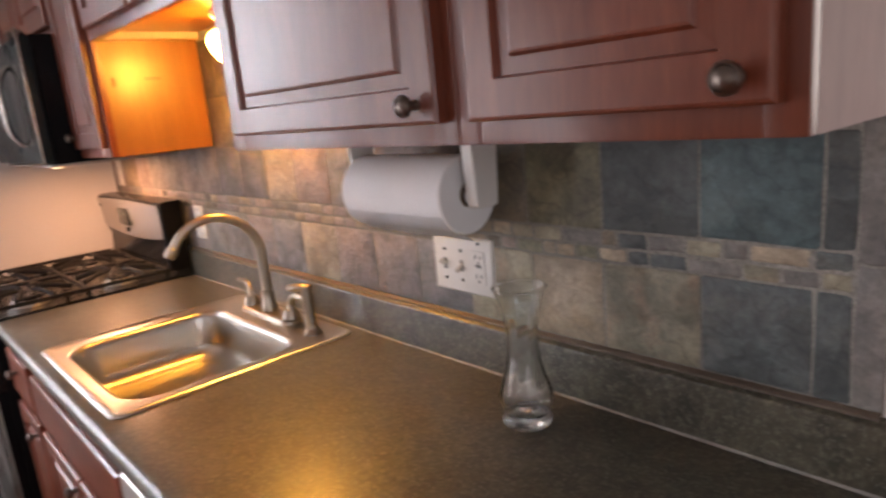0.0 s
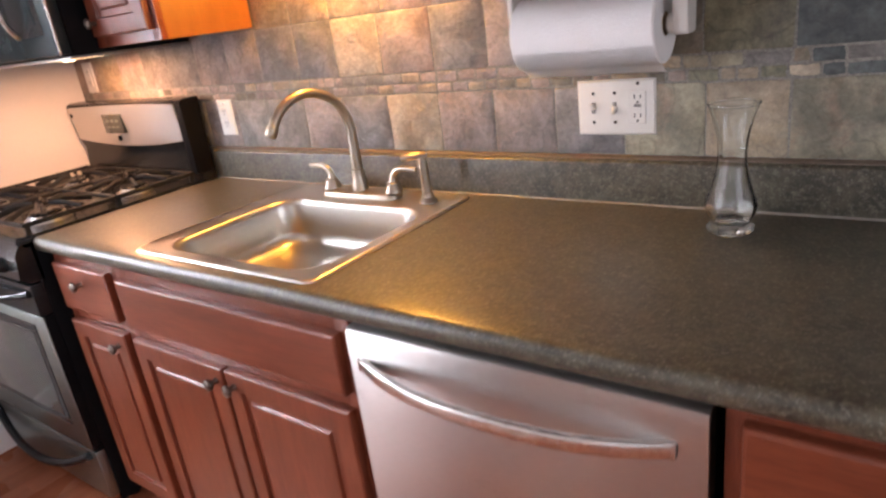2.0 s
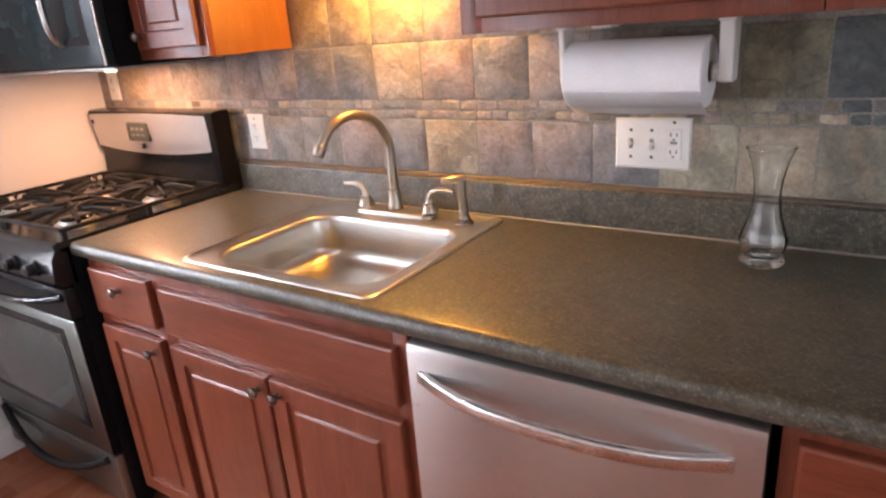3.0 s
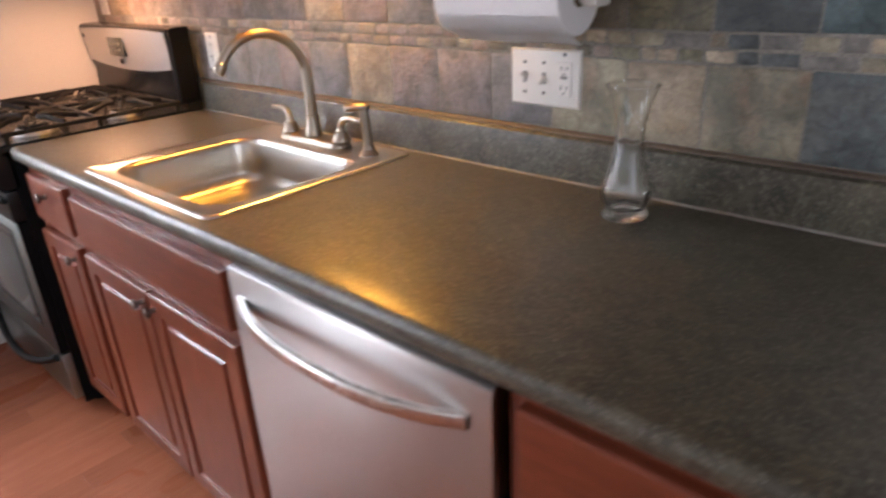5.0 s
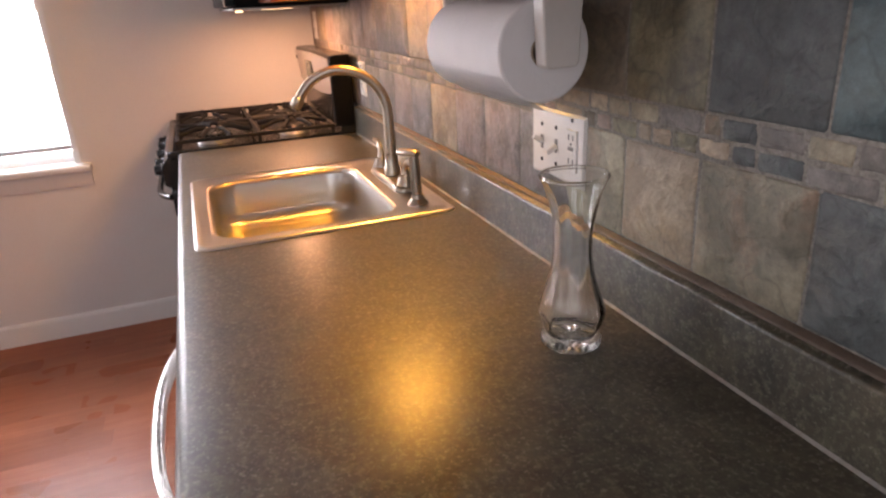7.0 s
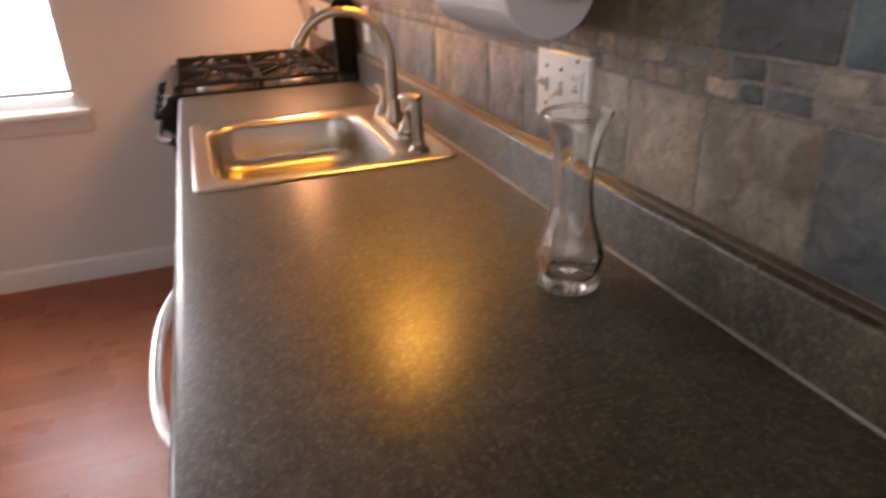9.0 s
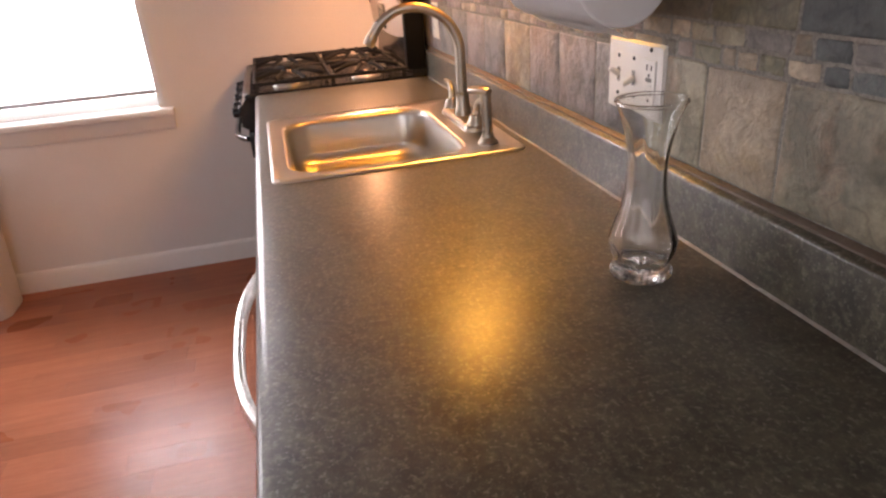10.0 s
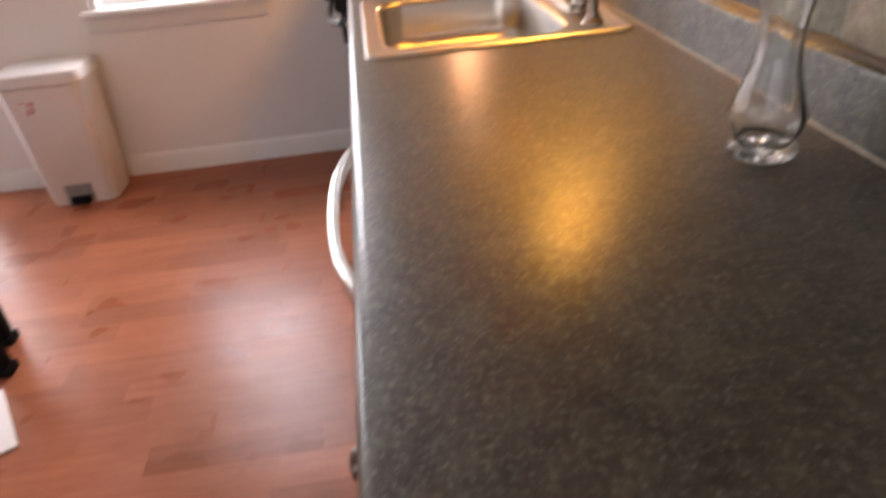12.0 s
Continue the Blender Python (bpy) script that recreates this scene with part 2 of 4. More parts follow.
IRON.node_tree.nodes["Principled BSDF"].inputs["Specular IOR Level"].default_value = 0.15
BURNER = surface("burner_aluminium", (0.34, 0.32, 0.30), (0.48, 0.45, 0.42), 20, 90, (0.35, 0.5), metal=0.9, bump=0.1)
OVENGLASS = surface("grey_oven_glass", (0.045, 0.050, 0.047), (0.060, 0.066, 0.062), 3, 60, (0.06, 0.12), bump=0.0, tone=0.03, coat=0.6)
MWGLASS = surface("smoked_front", (0.012, 0.020, 0.022), (0.018, 0.028, 0.031), 3, 80, (0.20, 0.30), metal=0.0, coat=0.05, bump=0.02, tone=0.05)
MWGLASS.node_tree.nodes["Principled BSDF"].inputs["Specular IOR Level"].default_value = 0.16
PLASTIC = surface("white_plastic", (0.74, 0.72, 0.68), (0.80, 0.78, 0.74), 5, 120, (0.3, 0.42), bump=0.03, tone=0.05)
GREYPL = surface("grey_plastic", (0.20, 0.19, 0.18), (0.26, 0.25, 0.24), 20, 100, (0.4, 0.5))
SLOT = surface("dark_slot", (0.02, 0.02, 0.02), (0.04, 0.035, 0.03), 20, 100, (0.5, 0.7))
PAPER = surface("quilted_paper_towel", (0.87, 0.86, 0.86), (0.91, 0.90, 0.90), 14, 170, (0.85, 0.95), bump=0.16, depth=0.0016, tone=0.04)
CARD = surface("cardboard_core", (0.36, 0.26, 0.17), (0.44, 0.33, 0.22), 20, 120, (0.8, 0.9))
GLASS = clear_glass("clear_glass", (0.97, 0.985, 0.98))
PANE = clear_glass("window_glass", (0.98, 0.99, 0.99))
BULB = glowing("warm_lamp_glass", (1.0, 0.46, 0.060), 158.0)
LENS = glowing("hood_lamp_lens", (1.0, 0.62, 0.33), 6.0)
SKYGLOW = glowing("bright_outside", (0.93, 0.97, 1.0), 2.2)
DISPLAY = surface("grey_display", (0.035, 0.040, 0.036), (0.05, 0.055, 0.05), 10, 60, (0.1, 0.2), bump=0)
DIGITS = surface("dim_digits", (0.10, 0.12, 0.10), (0.13, 0.15, 0.13), 10, 60, (0.4, 0.5), bump=0)
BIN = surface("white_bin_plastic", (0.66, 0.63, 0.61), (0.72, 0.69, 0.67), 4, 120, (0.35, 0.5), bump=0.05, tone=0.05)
PINK = surface("faded_pink_print", (0.50, 0.22, 0.22), (0.62, 0.32, 0.32), 20, 90, (0.5, 0.6), bump=0)
TEAL = surface("dark_teal_glaze", (0.012, 0.030, 0.038), (0.025, 0.052, 0.062), 8, 60, (0.2, 0.35), bump=0.1)
MATFIBRE = surface("dark_mat_fibre", (0.035, 0.028, 0.036), (0.06, 0.05, 0.06), 30, 200, (0.9, 0.98), bump=0.6, depth=0.003, tone=0.4)
MATEDGE = surface("pale_mat_border", (0.42, 0.40, 0.43), (0.50, 0.48, 0.50), 20, 160, (0.7, 0.85), bump=0.3)
BLIND = surface("white_blind_slat", (0.80, 0.80, 0.79), (0.84, 0.84, 0.83), 5, 60, (0.4, 0.55), bump=0.02, tone=0.03)
bl = BLIND.node_tree
tr = bl.nodes.new("ShaderNodeBsdfTranslucent")
tr.inputs["Color"].default_value = (0.9, 0.9, 0.89, 1)
mx = bl.nodes.new("ShaderNodeMixShader")
mx.inputs[0].default_value = 0.55
bl.links.new(bl.nodes["Principled BSDF"].outputs[0], mx.inputs[1])
bl.links.new(tr.outputs[0], mx.inputs[2])
bl.links.new(mx.outputs[0], bl.nodes["Material Output"].inputs["Surface"])

S_TAN = slate("slate_tan", (0.327, 0.245, 0.169), (0.256, 0.200, 0.146), (0.33, 0.21, 0.10))
S_GOLD = slate("slate_ochre", (0.278, 0.220, 0.155), (0.213, 0.178, 0.141), (0.22, 0.155, 0.075), 0.6)
S_MAUVE = slate("slate_mauve", (0.256, 0.195, 0.169), (0.191, 0.155, 0.146), (0.25, 0.17, 0.13))
S_PINK = slate("slate_rose", (0.327, 0.225, 0.179), (0.256, 0.195, 0.164), (0.30, 0.18, 0.12), 0.4)
S_BLUE = slate("slate_blue_grey", (0.174, 0.158, 0.154), (0.133, 0.120, 0.118), (0.17, 0.14, 0.11), 0.3)
S_GREY = slate("slate_grey", (0.202, 0.175, 0.155), (0.147, 0.130, 0.120), (0.20, 0.16, 0.12), 0.3)
S_OLIVE = slate("slate_olive", (0.245, 0.205, 0.141), (0.180, 0.158, 0.117), (0.25, 0.135, 0.085), 0.6)
S_DARK = slate("slate_charcoal", (0.100, 0.107, 0.104), (0.069, 0.075, 0.074), (0.17, 0.15, 0.12), 0.35)
S_GREEN = slate("slate_teal_grey", (0.082, 0.112, 0.112), (0.062, 0.086, 0.088), (0.12, 0.125, 0.10), 0.2)
S_MOSS = slate("slate_moss", (0.185, 0.165, 0.105), (0.082, 0.072, 0.055), (0.26, 0.23, 0.15), 0.6)
S_BROWN = slate("slate_brown", (0.150, 0.118, 0.085), (0.095, 0.082, 0.068), (0.19, 0.15, 0.09), 0.6)


# ---- shapes ----
def thing(name, label, category, where=(0, 0, 0), group="", kind=""):
    ob = new(name)
    ob.empty_display_size = 0.05
    ob.location = where
    return tagged(ob, label, category, group, kind)


def base_of(ob):
    v = Vector((0, 0, 0))
    while ob is not None:
        v += ob.location
        ob = ob.parent
    return v


def smooth(bm, degrees=35):
    for f in bm.faces:
        f.smooth = True
    for e in bm.edges:
        if len(e.link_faces) != 2 or e.calc_face_angle(0) > radians(degrees):
            e.smooth = False


def part(name, bm, material, parent=None, label="", soft=True, kind=""):
    """One mesh under a thing or a part. Its vertices are given in the place's own metres."""
    bmesh.ops.recalc_face_normals(bm, faces=bm.faces)
    if soft:
        smooth(bm)
    if parent is not None:
        bmesh.ops.translate(bm, vec=-base_of(parent), verts=bm.verts)
    me = bpy.data.meshes.new(name)
    bm.to_mesh(me)
    bm.free()
    for m in material if isinstance(material, (list, tuple)) else [material]:
        me.materials.append(m)
    ob = new(name, me)
    ob.parent = parent
    return tagged(ob, label, "", "", kind)


def setting(name, bm, material, label, category, soft=True):
    ob = part(name, bm, material, None, label, soft, "structure")
    return tagged(ob, category=category)


def box(x0, x1, y0, y1, z0, z1, bevel=0.0, bm=None, seg=2):
    made = bm or bmesh.new()
    tmp = bmesh.new()
    bmesh.ops.create_cube(tmp, size=1.0)
    for v in tmp.verts:
        v.co = Vector(((x0 + x1) / 2 + v.co.x * (x1 - x0), (y0 + y1) / 2 + v.co.y * (y1 - y0), (z0 + z1) / 2 + v.co.z * (z1 - z0)))
    if bevel:
        bmesh.ops.bevel(tmp, geom=tmp.edges[:], offset=bevel, segments=seg, profile=0.6, affect="EDGES")
    me = bpy.data.meshes.new("tmp")
    tmp.to_mesh(me)
    tmp.free()
    made.from_mesh(me)
    bpy.data.meshes.remove(me)
    return made


def lathe(profile, where, axis="z", n=32, bm=None, close=True):
    """Turn (radius, along) pairs about an axis through where."""
    bm = bm or bmesh.new()
    rings = []
    for r, h in profile:
        ring = []
        for i in range(n):
            a = 2 * math.pi * i / n
            c, s = r * math.cos(a), r * math.sin(a)
            p = {"z": (c, s, h), "y": (c, h, s), "x": (h, c, s)}[axis]
            ring.append(bm.verts.new(Vector(where) + Vector(p)))
        rings.append(ring)
    for a, b in zip(rings, rings[1:]):
        for i in range(n):
            bm.faces.new((a[i], a[(i + 1) % n], b[(i + 1) % n], b[i]))
    if close:
        bm.faces.new(rings[0][::-1])
        bm.faces.new(rings[-1])
    return bm


def tube(points, radii, n=14, bm=None, flat=1.0, up=(0, 0, 1), close=True):
    """A tube along points; flat squeezes it across the up direction."""
    bm = bm or bmesh.new()
    pts = [Vector(p) for p in points]
    if isinstance(radii, (int, float)):
        radii = [radii] * len(pts)
    rings = []
    for i, p in enumerate(pts):
        d = (pts[min(i + 1, len(pts) - 1)] - pts[max(i - 1, 0)]).normalized()
        side = d.cross(Vector(up))
        if side.length < 1e-4:
            side = d.cross(Vector((1, 0, 0)))
        side.normalize()
        u = side.cross(d).normalized()
        rings.append([bm.verts.new(p + radii[i] * (math.cos(2 * math.pi * k / n) * side + flat * math.sin(2 * math.pi * k / n) * u)) for k in range(n)])
    for a, b in zip(rings, rings[1:]):
        for k in range(n):
            bm.faces.new((a[k], a[(k + 1) % n], b[(k + 1) % n], b[k]))
    if close:
        bm.faces.new(rings[0][::-1])
        bm.faces.new(rings[-1])
    return bm


def rounded(x0, x1, y0, y1, r, z, n=6):
    """Points of a rectangle with round corners, at the height z."""
    out = []
    for cx, cy, a0 in ((x1 - r, y1 - r, 0), (x0 + r, y1 - r, 90), (x0 + r, y0 + r, 180), (x1 - r, y0 + r, 270)):
        for i in range(n + 1):
            a = radians(a0 + 90 * i / n)
            out.append(Vector((cx + r * math.cos(a), cy + r * math.sin(a), z)))
    return out


def skin(loops, bm=None, start=False, end=False):
    """Quads between closed loops of equally many points."""
    bm = bm or bmesh.new()
    rings = [[bm.verts.new(p) for p in loop] for loop in loops]
    for a, b in zip(rings, rings[1:]):
        for i in range(len(a)):
            j = (i + 1) % len(a)
            bm.faces.new((a[i], a[j], b[j], b[i]))
    if start:
        bm.faces.new(rings[0][::-1])
    if end:
        bm.faces.new(rings[-1])
    return bm


def extruded(profile, x0, x1, bm=None):
    """A (y, z) outline drawn out along x."""
    return skin([[Vector((x0, y, z)) for y, z in profile], [Vector((x1, y, z)) for y, z in profile]], bm, True, True)


def extruded_y(profile, y0, y1, bm=None):
    """An (x, z) outline drawn out along y."""
    return skin([[Vector((x, y0, z)) for x, z in profile], [Vector((x, y1, z)) for x, z in profile]], bm, True, True)


def front_rings(x0, x1, z0, z1, yb, steps):
    """A front facing -y, by rings of (inset, depth forward)."""
    loops = []
    for inset, d in steps:
        y = yb - d
        loops.append([Vector((x0 + inset, y, z0 + inset)), Vector((x1 - inset, y, z0 + inset)), Vector((x1 - inset, y, z1 - inset)), Vector((x0 + inset, y, z1 - inset))])
    return skin(loops, None, True, True)


# ---- the room ----
XW = -0.535          # inside face of the window wall
CEIL = 2.44
WY0, WY1, WZ0, WZ1 = -1.765, -1.045, 0.775, 2.18   # window opening

floor_base = setting("floor", box(XW - 0.1, 4.7, -5.2, 3.0, -0.06, -0.012), SUBFLOOR, "reddish brown laminate plank floor", "floor")
setting("ceiling", box(XW - 0.1, 4.7, -5.2, 3.0, CEIL, CEIL + 0.1), CEILING, "plain white painted ceiling", "ceiling")

bm = box(XW - 0.14, XW, -5.2, -3.54, -0.012, CEIL)
box(XW - 0.14, XW, -2.56, WY0, -0.012, CEIL, 0, bm)
box(XW - 0.14, XW, -3.54, -2.56, 2.06, CEIL, 0, bm)
box(XW - 0.14, XW, WY1, 0.008, -0.012, CEIL, 0, bm)
box(XW - 0.14, XW, WY0, WY1, -0.012, WZ0 - 0.03, 0, bm)
box(XW - 0.14, XW, WY0, WY1, WZ1, CEIL, 0, bm)
setting("wall_west", bm, PAINT, "warm greige painted wall with a window and a glazed door", "wall", False)

wall_north = setting("wall_north", box(XW - 0.14, 2.352, 0.010, 0.13, -0.012, CEIL), PAINT, "kitchen wall clad with slate tile backsplash", "wall", False)
setting("wall_passage", box(2.24, 2.352, 0.131, 3.0, -0.012, CEIL), PAINT, "painted wall of the passage behind the kitchen", "wall", False)
# Unseen end wall, opened only to hold the added passage lamp.
bm = box(2.352, 2.72, 2.9, 3.0, -0.012, CEIL)
box(3.88, 4.7, 2.9, 3.0, -0.012, CEIL, 0, bm)
box(2.72, 3.88, 2.9, 3.0, -0.012, 0.88, 0, bm)
box(2.72, 3.88, 2.9, 3.0, 2.12, CEIL, 0, bm)
setting("wall_far", bm, PAINT, "painted wall at the end of the passage", "wall", False)
# Unseen wall; its opening is cut for the added east fill lamp.
bm = box(4.6, 4.7, -5.2, -2.55, -0.012, CEIL)
box(4.6, 4.7, -0.95, 2.9, -0.012, CEIL, 0, bm)
box(4.6, 4.7, -2.55, -0.95, -0.012, 0.83, 0, bm)
box(4.6, 4.7, -2.55, -0.95, 2.07, CEIL, 0, bm)
setting("wall_east", bm, PAINT, "painted wall with an added lamp opening on the open side", "wall", False)
# Unseen wall; the wide opening only makes room for the added south fill.
bm = box(XW, 2.40, -5.2, -5.08, -0.012, CEIL)
box(3.90, 4.6, -5.2, -5.08, -0.012, CEIL, 0, bm)
box(2.40, 3.90, -5.2, -5.08, -0.012, 0.87, 0, bm)
box(2.40, 3.90, -5.2, -5.08, 2.07, CEIL, 0, bm)
setting("wall_south", bm, PAINT, "painted wall with a wide added lamp opening across the room", "wall", False)


def baseboard(name, loop0, loop1):
    return setting(name, skin([loop0, loop1], None, True, True), TRIM, "white painted wooden baseboard", "baseboard")


def bb_x(x, out):
    """Baseboard outline against a wall that faces along x."""
    return [(x, 0.0), (x + out * 0.014, 0.0), (x + out * 0.014, 0.080), (x + out * 0.010, 0.093), (x + out * 0.004, 0.099), (x, 0.099)]


for nm, x, out, y0, y1 in (("baseboard", XW, 1, -2.56, -0.64), ("baseboard", 2.352, 1, 0.131, 2.9)):
    prof = bb_x(x, out)
    baseboard(nm, [Vector((px, y0, pz)) for px, pz in prof], [Vector((px, y1, pz)) for px, pz in prof])

# window, with sill, apron, sash, glass and blind
win = thing("window_1", "white framed window with a lowered white blind", "window", (XW, -1.405, WZ0), kind="structure")
sill = part("window_sill", extruded_y([(XW - 0.10, WZ0 - 0.030), (XW + 0.040, WZ0 - 0.030), (XW + 0.046, WZ0 - 0.022), (XW + 0.046, WZ0 - 0.008), (XW + 0.040, WZ0), (XW - 0.10, WZ0)], WY0 - 0.035, WY1 + 0.037), TRIM, win)
part("apron", extruded_y([(XW, WZ0 - 0.095), (XW + 0.010, WZ0 - 0.095), (XW + 0.016, WZ0 - 0.085), (XW + 0.016, WZ0 - 0.031), (XW, WZ0 - 0.031)], WY0 - 0.03, WY1 + 0.03), TRIM, win)
bm = box(XW - 0.105, XW - 0.07, WY0, WY0 + 0.035, WZ0, WZ1, 0.003)
box(XW - 0.105, XW - 0.07, WY1 - 0.035, WY1, WZ0, WZ1, 0.003, bm)
box(XW - 0.105, XW - 0.07, WY0 + 0.035, WY1 - 0.035, WZ0, WZ0 + 0.045, 0.003, bm)
box(XW - 0.105, XW - 0.07, WY0 + 0.035, WY1 - 0.035, WZ1 - 0.04, WZ1, 0.003, bm)
box(XW - 0.100, XW - 0.075, WY0 + 0.035, WY1 - 0.035, 1.39, 1.43, 0.003, bm)
for y in (WY0, WY1 - 0.026):
    box(XW - 0.068, XW - 0.014, y, y + 0.026, WZ0, WZ1, 0.003, bm)
part("window_frame", bm, TRIM, win)
for z0, z1 in ((WZ0 + 0.045, 1.39), (1.43, WZ1 - 0.04)):
    pane = part("pane", box(XW - 0.090, XW - 0.086, WY0 + 0.035, WY1 - 0.035, z0, z1), PANE, win)
    pane.visible_shadow = False
setting("backdrop", box(XW - 0.30, XW - 0.29, -2.3, -0.5, 0.2, 2.5), SKYGLOW, "bright overcast daylight outside the window", "backdrop", False)

blind = thing("window_blind", "white horizontal slat blind lowered over the window", "blind", (XW - 0.035, -1.405, WZ0))
part("head_rail", box(XW - 0.05, XW - 0.02, WY0 + 0.006, WY1 - 0.028, WZ1 - 0.03, WZ1, 0.002), BLIND, blind)
part("bottom_rail", box(XW - 0.046, XW - 0.024, WY0 + 0.008, WY1 - 0.030, 0.834, 0.854, 0.003), surface("grey_rail", (0.50, 0.50, 0.53), (0.55, 0.55, 0.58), 5, 60), blind)
slat_bm = bmesh.new()
for i in range(4):
    u = -0.0125 + 0.025 * i / 3
    for y in (WY0 + 0.009, WY1 - 0.031):
        slat_bm.verts.new((u * 0.72, y + 1.405, u * -0.70 + 0.0016 * (1 - (u / 0.0125) ** 2)))
slat_bm.verts.ensure_lookup_table()
for i in range(3):
    a = 2 * i
    slat_bm.faces.new([slat_bm.verts[k] for k in (a, a + 1, a + 3, a + 2)])
slat_me = bpy.data.meshes.new("slat")
slat_bm.to_mesh(slat_me)
slat_bm.free()
slat_me.materials.append(BLIND)
z = 0.866
while z < WZ1 - 0.035:
    s = new("slat", slat_me)
    s.parent, s.location = blind, (0, 0, z - WZ0)
    z += 0.0215
for y in (WY0 + 0.12, WY1 - 0.12):
    part("cord", tube([(XW - 0.035, y, 0.85), (XW - 0.035, y, WZ1 - 0.03)], 0.0009, 6), BLIND, blind)

# glazed door behind the camera
door = thing("door_1", "white framed glazed door letting in daylight", "door", (XW - 0.05, -3.05, 0), kind="structure")
bm = box(XW - 0.08, XW - 0.02, -3.54, -3.49, 0, 2.06, 0.004)
box(XW - 0.08, XW - 0.02, -2.61, -2.56, 0, 2.06, 0.004, bm)
box(XW - 0.08, XW - 0.02, -3.49, -2.61, 2.0, 2.06, 0.004, bm)
box(XW - 0.08, XW - 0.02, -3.49, -2.61, 0, 0.07, 0.004, bm)
part("door_frame", bm, TRIM, door)

# ---- cabinets ----
DOOR_STEPS = ((0, 0), (0, 0.0165), (0.002, 0.0195), (0.005, 0.0205), (0.045, 0.0205), (0.0475, 0.0125), (0.066, 0.0138), (0.0695, 0.0185), (0.0725, 0.0195))
SLAB_STEPS = ((0, 0), (0, 0.0160), (0.002, 0.0192), (0.006, 0.0205))


def knob(x, z, yf, parent):
    """A small round nickel knob with a ringed face, standing out towards -y."""
    prof = ((0.0075, 0.0), (0.0065, -0.004), (0.005, -0.008), (0.0055, -0.012), (0.0110, -0.015), (0.0138, -0.018), (0.0142, -0.0215), (0.0130, -0.0245), (0.0112, -0.0255), (0.0104, -0.0245), (0.008, -0.0262), (0.002, -0.0275))
    return part("knob", lathe(prof, (x, yf, z), "y", 20), KNOB, parent, "round dark nickel knob")


def panel_door(cab, x0, x1, z0, z1, yf, knob_at=None, name="door"):
    d = part(name, front_rings(x0, x1, z0, z1, yf, DOOR_STEPS), CHERRY, cab, "", False)
    if knob_at:
        knob(knob_at[0], knob_at[1], yf - 0.0205, d)
    return d


def slab_front(cab, x0, x1, z0, z1, yf, knob_at=None):
    d = part("drawer_front", front_rings(x0, x1, z0, z1, yf, SLAB_STEPS), CHERRY_H, cab, "", False)
    if knob_at:
        knob(knob_at[0], knob_at[1], yf - 0.0205, d)
    return d


def face_frame(cab, x0, x1, z0, z1, yf, stile=0.035, rail=0.04, mids=(), bars=()):
    """Stiles and rails round the doors' openings."""
    bm = box(x0, x0 + stile, yf, yf + 0.019, z0, z1, 0.001)
    box(x1 - stile, x1, yf, yf + 0.019, z0, z1, 0.001, bm)
    box(x0 + stile, x1 - stile, yf + 0.0003, yf + 0.019, z0, z0 + rail, 0.001, bm)
    box(x0 + stile, x1 - stile, yf + 0.0003, yf + 0.019, z1 - rail, z1, 0.001, bm)
    for m in mids:
        box(m - stile / 2, m + stile / 2, yf + 0.0003, yf + 0.019, z0 + rail, z1 - rail, 0.001, bm)
    for b in bars:
        box(x0 + stile, x1 - stile, yf + 0.0006, yf + 0.019, b - 0.016, b + 0.016, 0.001, bm)
    return part("face_frame", bm, CHERRY, cab)


def carcass(cab, x0, x1, y0, y1, z0, z1, recess=0.0, lidded=True, right=HONEY):
    """Laminate box, open towards the face frame; recess lifts the bottom board."""
    t = 0.016
    part("side_panel", box(x0, x0 + t, y0, y1, z0, z1), HONEY, cab, "", False)
    part("side_panel", box(x1 - t, x1, y0, y1, z0, z1), right, cab, "", False)
    part("bottom_board", box(x0 + t, x1 - t, y0, y1, z0 + recess, z0 + recess + t), HONEY, cab, "", False)
    part("back_board", box(x0 + t, x1 - t, y1 - 0.006, y1, z0 + recess + t, z1 - t), HONEY, cab, "", False)
    if lidded:
        part("top_board", box(x0 + t, x1 - t, y0, y1, z1 - t, z1), HONEY, cab, "", False)


YB, YF = 0.0, -0.300      # back and frame front of the wall cabinets
UB, UT = 1.381, 2.14
wall_cabs = "wall cabinets"


def wall_cabinet(x0, x1, z0, label, recess=0.012, right=HONEY):
    cab = thing("wall_cabinet", label, "cabinet", ((x0 + x1) / 2, -0.15, z0), wall_cabs)
    carcass(cab, x0, x1, YF + 0.0195, -0.006, z0, UT, recess, True, right)
    return cab


cab = wall_cabinet(-0.53, 0.245, 1.752, "cherry wall cabinet above the microwave oven")
face_frame(cab, -0.53, 0.245, 1.752, UT, YF)
panel_door(cab, -0.505, -0.150, 1.772, UT - 0.02, YF, (-0.185, 1.800))
panel_door(cab, -0.142, 0.220, 1.772, UT - 0.02, YF, (-0.105, 1.800))

cab = wall_cabinet(0.247, 0.560, 1.368, "narrow cherry wall cabinet with a pale side lit by the lamp")
face_frame(cab, 0.247, 0.560, 1.368, UT, YF)
panel_door(cab, 0.272, 0.540, 1.396, UT - 0.02, YF, (0.300, 1.432))

cab = wall_cabinet(0.562, 1.338, 1.682, "short cherry wall cabinet above the sink", 0.022)
face_frame(cab, 0.562, 1.338, 1.682, UT, YF, mids=(0.952,))
panel_door(cab, 0.585, 0.948, 1.710, UT - 0.02, YF, (0.922, 1.740))
panel_door(cab, 0.956, 1.316, 1.710, UT - 0.02, YF, (0.982, 1.740))
part("cleat", box(0.5785, 0.596, -0.275, -0.012, 1.685, 1.7035, 0.001), PALE, cab, "pale wooden cleat under the cabinet")

cab = wall_cabinet(1.340, 1.966, UB, "cherry wall cabinet with a raised panel door")
